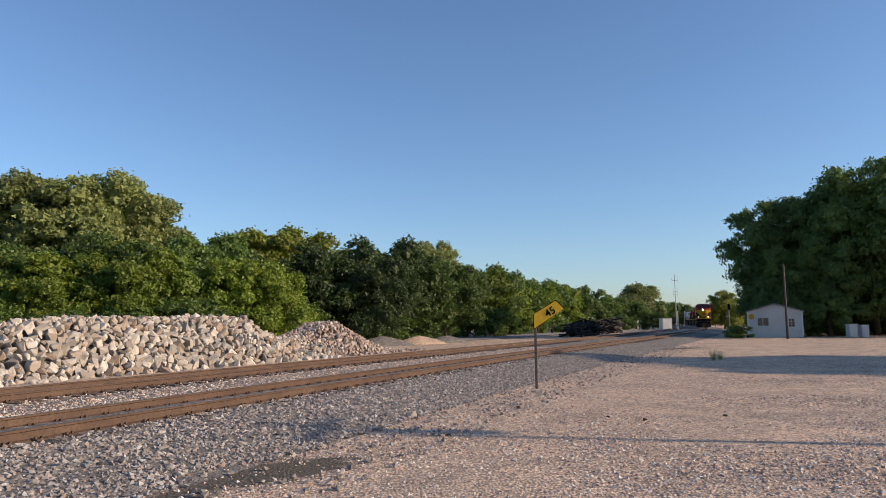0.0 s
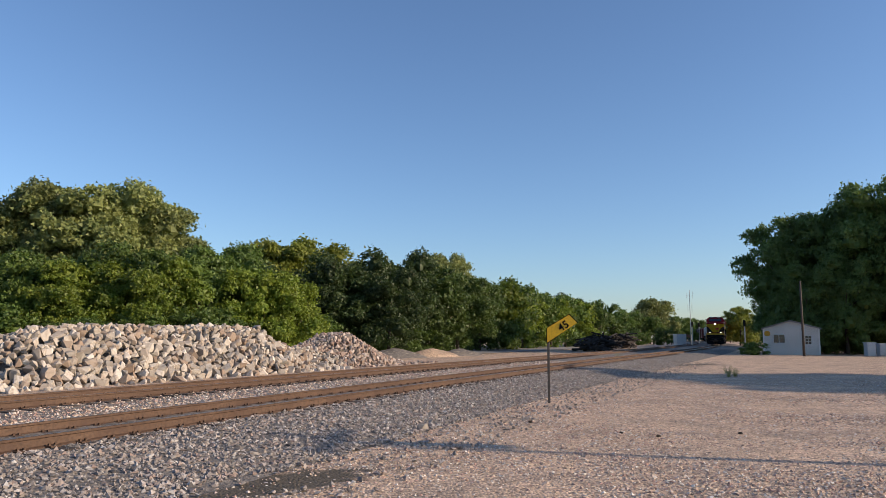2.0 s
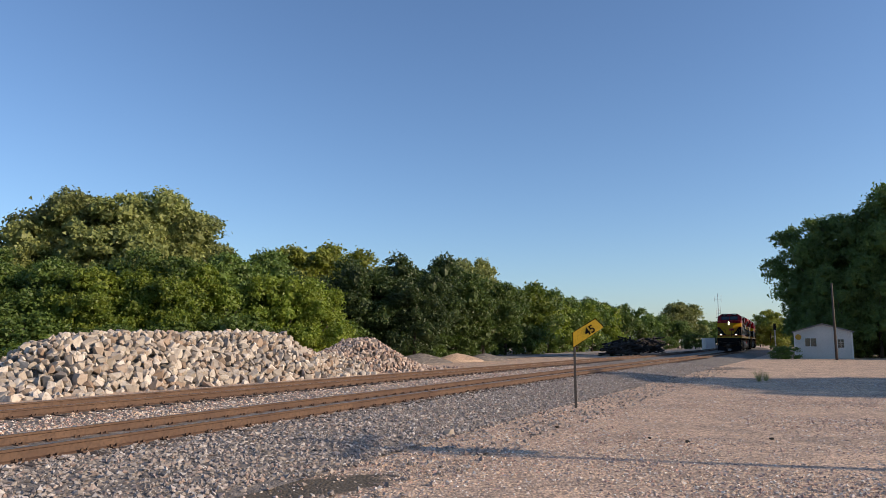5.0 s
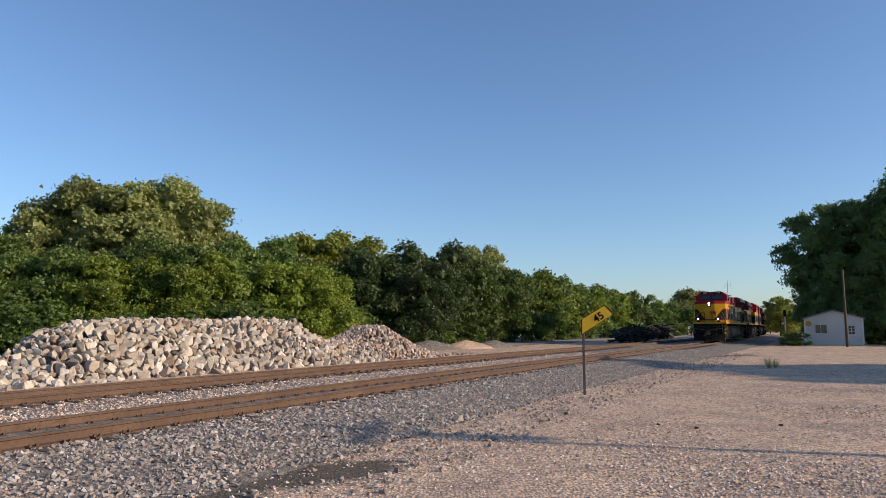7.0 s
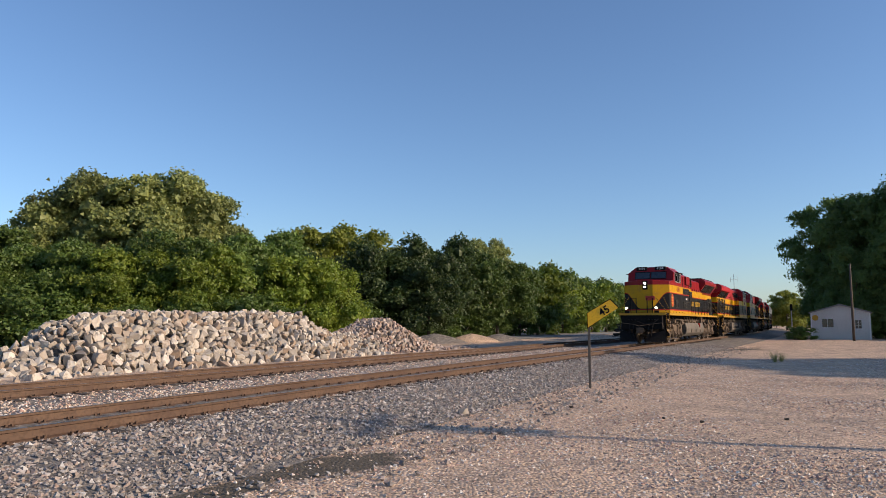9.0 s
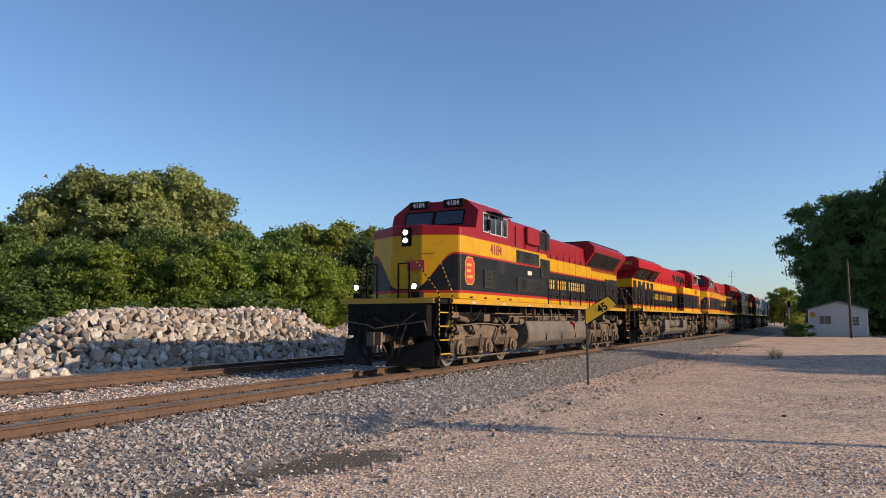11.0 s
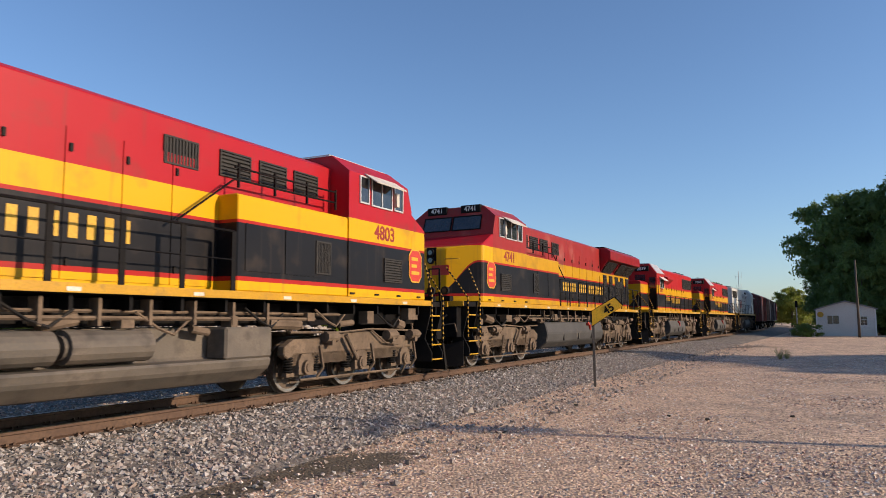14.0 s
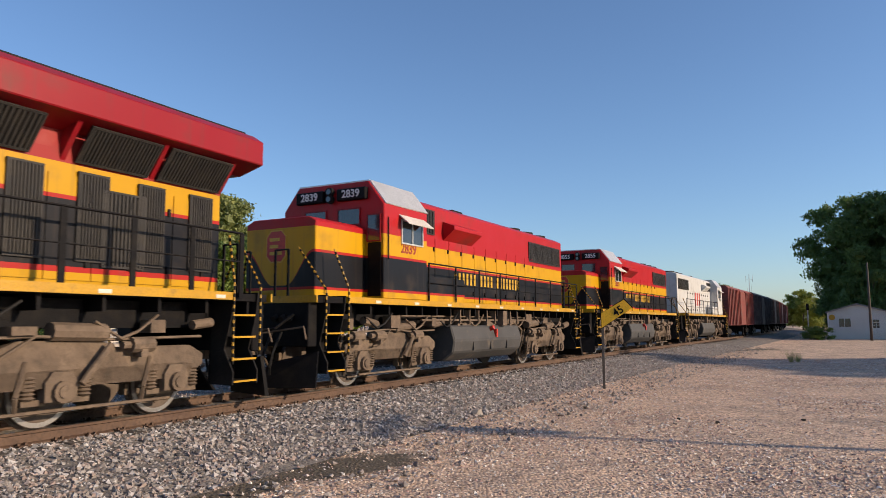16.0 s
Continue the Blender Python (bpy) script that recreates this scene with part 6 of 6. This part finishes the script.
tree_kind("tall", 1, 15.0, 5.5, 0.25, 26, 26000, 0.20, "leaf_d")
tree_kind("slim", 12, 15.0, 5.0, 0.30, 22, 24000, 0.20, "leaf_d")
tree_kind("round", 2, 10.0, 4.6, 0.12, 22, 20000, 0.165, "leaf_b")
tree_kind("mid", 3, 9.0, 4.0, 0.10, 20, 18000, 0.155, "leaf_a")
tree_kind("bright", 4, 8.0, 3.8, 0.08, 18, 17000, 0.15, "leaf_c")
tree_kind("pale", 14, 8.0, 3.6, 0.10, 16, 14000, 0.15, "leaf_p")
tree_kind("shrub", 5, 4.0, 2.6, 0.05, 10, 5000, 0.13, "leaf_a")
tree_kind("oak", 6, 17.0, 7.0, 0.12, 32, 30000, 0.21, "leaf_e")
# coarser ones for the distance and for the shade trees on the sun's side
tree_kind("far_tall", 21, 15.0, 5.5, 0.25, 18, 8000, 0.34, "leaf_d")
tree_kind("far_mid", 23, 9.0, 4.0, 0.10, 14, 6000, 0.25, "leaf_a")
tree_kind("far_bright", 24, 8.0, 3.8, 0.08, 14, 6000, 0.24, "leaf_c")
tree_kind("far_oak", 26, 17.0, 7.0, 0.12, 22, 9000, 0.36, "leaf_e")

LEAFY = {"tall": "tall grey-green leafy tree of the wood's edge", "round": "dark green round-crowned leafy tree", "mid": "mid-green leafy tree of the wood's edge", "bright": "bright yellow-green leafy tree in sunlight", "shrub": "low green leafy shrub at the wood's foot", "oak": "large dark green leafy tree beside the lot", "slim": "tall grey-green leafy tree of the wood's edge", "pale": "pale yellow-green leafy tree among darker ones"}
LEAFY |= {"far_" + k: LEAFY[k] for k in ("tall", "mid", "bright", "oak")}
# places by bearing and distance: kind, across per metre of depth, depth, height
WOOD = [
    ("tall", -0.545, 62, 13.4), ("slim", -0.49, 64, 16.4), ("tall", -0.43, 63, 16.2), ("slim", -0.375, 66, 16.9), ("tall", -0.335, 68, 15.6), ("mid", -0.62, 58, 10), ("round", -0.68, 55, 9), ("tall", -0.63, 75, 11.5),
    ("mid", -0.57, 50, 7.5), ("mid", -0.50, 50, 7.8), ("bright", -0.44, 50, 7.6), ("mid", -0.385, 52, 8.6), ("bright", -0.33, 53, 8.2), ("bright", -0.36, 50, 7.0), ("mid", -0.29, 56, 9.5), ("bright", -0.47, 47, 5.6), ("mid", -0.62, 47, 6.5), ("mid", -0.70, 45, 6.5),
    ("round", -0.265, 66, 10.0), ("mid", -0.235, 62, 10.6), ("round", -0.215, 70, 10.8), ("pale", -0.185, 76, 12.6), ("pale", -0.15, 78, 13.1), ("pale", -0.105, 80, 12.6), ("bright", -0.20, 57, 7.8), ("bright", -0.16, 58, 6.8),
    ("round", -0.125, 66, 9.2), ("round", -0.085, 68, 10.2), ("round", -0.045, 70, 10.6), ("round", -0.005, 74, 11.2), ("round", 0.02, 80, 11.2), ("tall", 0.055, 90, 13.6), ("tall", 0.03, 95, 13.0), ("mid", 0.045, 78, 9.6), ("mid", 0.075, 84, 9.4), ("round", -0.02, 66, 8.5),
    ("mid", 0.105, 95, 9.6), ("bright", 0.13, 100, 9.2), ("mid", 0.145, 108, 10.6), ("bright", 0.165, 112, 9.4), ("mid", 0.185, 118, 9.6), ("bright", 0.205, 122, 9.0), ("mid", 0.225, 128, 9.6), ("bright", 0.245, 135, 8.6), ("mid", 0.262, 140, 9.2), ("mid", 0.28, 150, 8.8), ("round", 0.235, 140, 10.2),
    ("mid", 0.305, 165, 8.4), ("mid", 0.325, 185, 9.0), ("tall", 0.345, 200, 14.0), ("tall", 0.36, 205, 13.5), ("mid", 0.375, 220, 9.0), ("mid", 0.395, 250, 9.5), ("mid", 0.415, 280, 9.5), ("mid", 0.35, 185, 7.5), ("mid", 0.435, 300, 9),
    ("pale", 0.474, 165, 9.6), ("pale", 0.483, 172, 8.6), ("mid", 0.46, 260, 8), ("mid", 0.505, 240, 8),
]
_rng = random.Random(3)
for kd, bx, dist, hh in WOOD:
    hh *= 0.95 if kd in ("tall", "slim") else 1.0
    if dist > 92 and "far_" + kd in LEAFY:
        kd = "far_" + kd
    plant(kd, bx * dist, dist, hh * (0.90 if -0.31 < bx < 0.03 and kd in ("round", "mid") else 0.97), LEAFY[kd], _rng.uniform(0, 6.28), "trees of the wood")
for i in range(34):
    bx = -0.72 + i * 0.033
    dist = max(46 + max(0, bx + 0.35) * 75, 80 + (bx - 0.05) * 290) + _rng.uniform(-1.5, 1.5)
    plant("shrub", bx * dist, dist, _rng.uniform(2.6, 4.6), LEAFY["shrub"], _rng.uniform(0, 6.28), "shrubs", "shrub", 1.15)
# behind, so that no gaps show sky low down
for i in range(14):
    bx = -0.75 + i * 0.07
    dist = 86 + max(0, bx + 0.3) * 90
    plant("far_mid", bx * dist, dist, 7.0, LEAFY["mid"], _rng.uniform(0, 6.28), "trees of the wood", wide=1.7)
# the big trees beyond the lot
for bx, dist, hh in ((0.545, 88, 16.5), (0.60, 86, 17.2), (0.655, 84, 18.2), (0.545, 92, 11.5), (0.57, 80, 10.0), (0.63, 78, 11.0), (0.70, 80, 20), (0.76, 78, 19)):
    plant("oak", bx * dist, dist, hh, LEAFY["oak"], _rng.uniform(0, 6.28), "big trees beside the lot", wide=0.86)
# trees added on the sun's side, mostly out of view, shading lot and train
for x, y, hh in ((43, 25.5, 13.5), (47, 20.5, 14.0), (42, 18.6, 12.0), (40, 14.8, 8.2), (60, 71, 15), (73, 93.5, 17), (78, 104, 16), (83, 109.5, 18), (85, 117, 17), (88, 124, 17.5), (93, 130, 17)):
    plant("far_oak", x, y, hh, LEAFY["oak"], _rng.uniform(0, 6.28), "big trees beside the lot", wide=0.9)
# shrubs added under the big trees to block the sunlit ground behind
for i in range(11):
    plant("shrub", (0.56 + 0.02 * i) * 83, 83 + _rng.uniform(-1.5, 1.5), 3.3, LEAFY["shrub"], _rng.uniform(0, 6.28), "shrubs", "shrub", 1.4)
for bx, dist in ((0.484, 74), (0.497, 74)):
    plant("shrub", bx * dist, dist, 1.45, LEAFY["shrub"], _rng.uniform(0, 6.28), "shrubs", "shrub", 1.2)


def weed(x, y, h, seed):
    rng = random.Random(seed)
    bm = bmesh.new()
    for i in range(46):
        a, l = rng.uniform(0, math.tau), h * rng.uniform(0.5, 1.0)
        t = rng.uniform(0.2, 1.1)
        p = Vector((0.04 * math.cos(a), 0.04 * math.sin(a), -0.02))
        q = p + Vector((math.cos(a) * l * t, math.sin(a) * l * t, l))
        sd = Vector((-math.sin(a), math.cos(a), 0)) * 0.008
        v = [bm.verts.new(c) for c in (p - sd, p + sd, q + sd * 0.3, q - sd * 0.3)]
        bm.faces.new(v)
        for k in range(3):
            c = p.lerp(q, rng.uniform(0.3, 1))
            e = Vector((rng.uniform(-1, 1), rng.uniform(-1, 1), rng.uniform(-0.3, 0.8))) * 0.05
            bm.faces.new([bm.verts.new(z) for z in (c, c + e + sd, c + e * 1.8, c + e - sd)])
    ob = part("weed", bm, "weed", None)
    ob.location = (x, y, lot_height(x, y))
    tagged(ob, "small dry green weed growing in the gravel", "weed", "weeds")


weed(15.2, 33.4, 0.62, 1)
weed(15.7, 33.8, 0.45, 2)
weed(18.5, 62, 0.5, 4)


# ---- what moves ----
ROAD = [(0.0, 169.5), (3.5, 128.0), (6.5, 88.6), (9.0, 52.3), (11.5, 14.1), (13.0, -8.1), (14.5, -30.45), (15.0, -38.05), (16.0, -53.3)]
ROAD_FIT = np.polyfit([r[0] for r in ROAD], [r[1] for r in ROAD], 5)


def front(t):
    """How far along the line the train's foremost coupler is."""
    return float(np.polyval(ROAD_FIT, t))


def rolling(s_mid, pivot, way):
    (p, a), (q, b) = on_line(s_mid - pivot, 0, RAIL), on_line(s_mid + pivot, 0, RAIL)
    d = p - q
    ph = lean(s_mid)
    mid = (p + q) / 2 + Vector((0, 0, -0.75 * math.sin(ph)))
    return Matrix.Translation(mid) @ Matrix.Rotation(math.atan2(d.y, d.x), 4, "Z") @ Matrix.Rotation(ph, 4, "X") @ Matrix.Rotation(0 if way > 0 else math.pi, 4, "Z")


def motions():
    back = 0.0
    slack = [0.0, 0.22, -0.38, 0.0, 0.25, 0.1]  # play in the couplings ahead of each engine
    for i_car, (thing, length, way, wheels) in enumerate(TRAIN):
        back += slack[i_car] if i_car < len(slack) else 0.0
        rows = []
        for i in range(65):
            t = i * 0.25
            rows.append((t, rolling(front(t) + back + length / 2, length * 0.3, way)))
        walk(thing, rows)
        for w, x in wheels:
            spin = []
            for f in range(0, 481):
                t = f / 30
                turn = (front(0) - front(t)) / 0.50 * way
                spin.append((t, Matrix.Translation((x, 0, 0.52)) @ Matrix.Rotation(turn, 4, "Y")))
            walk(w, spin)
        back += length


motions()
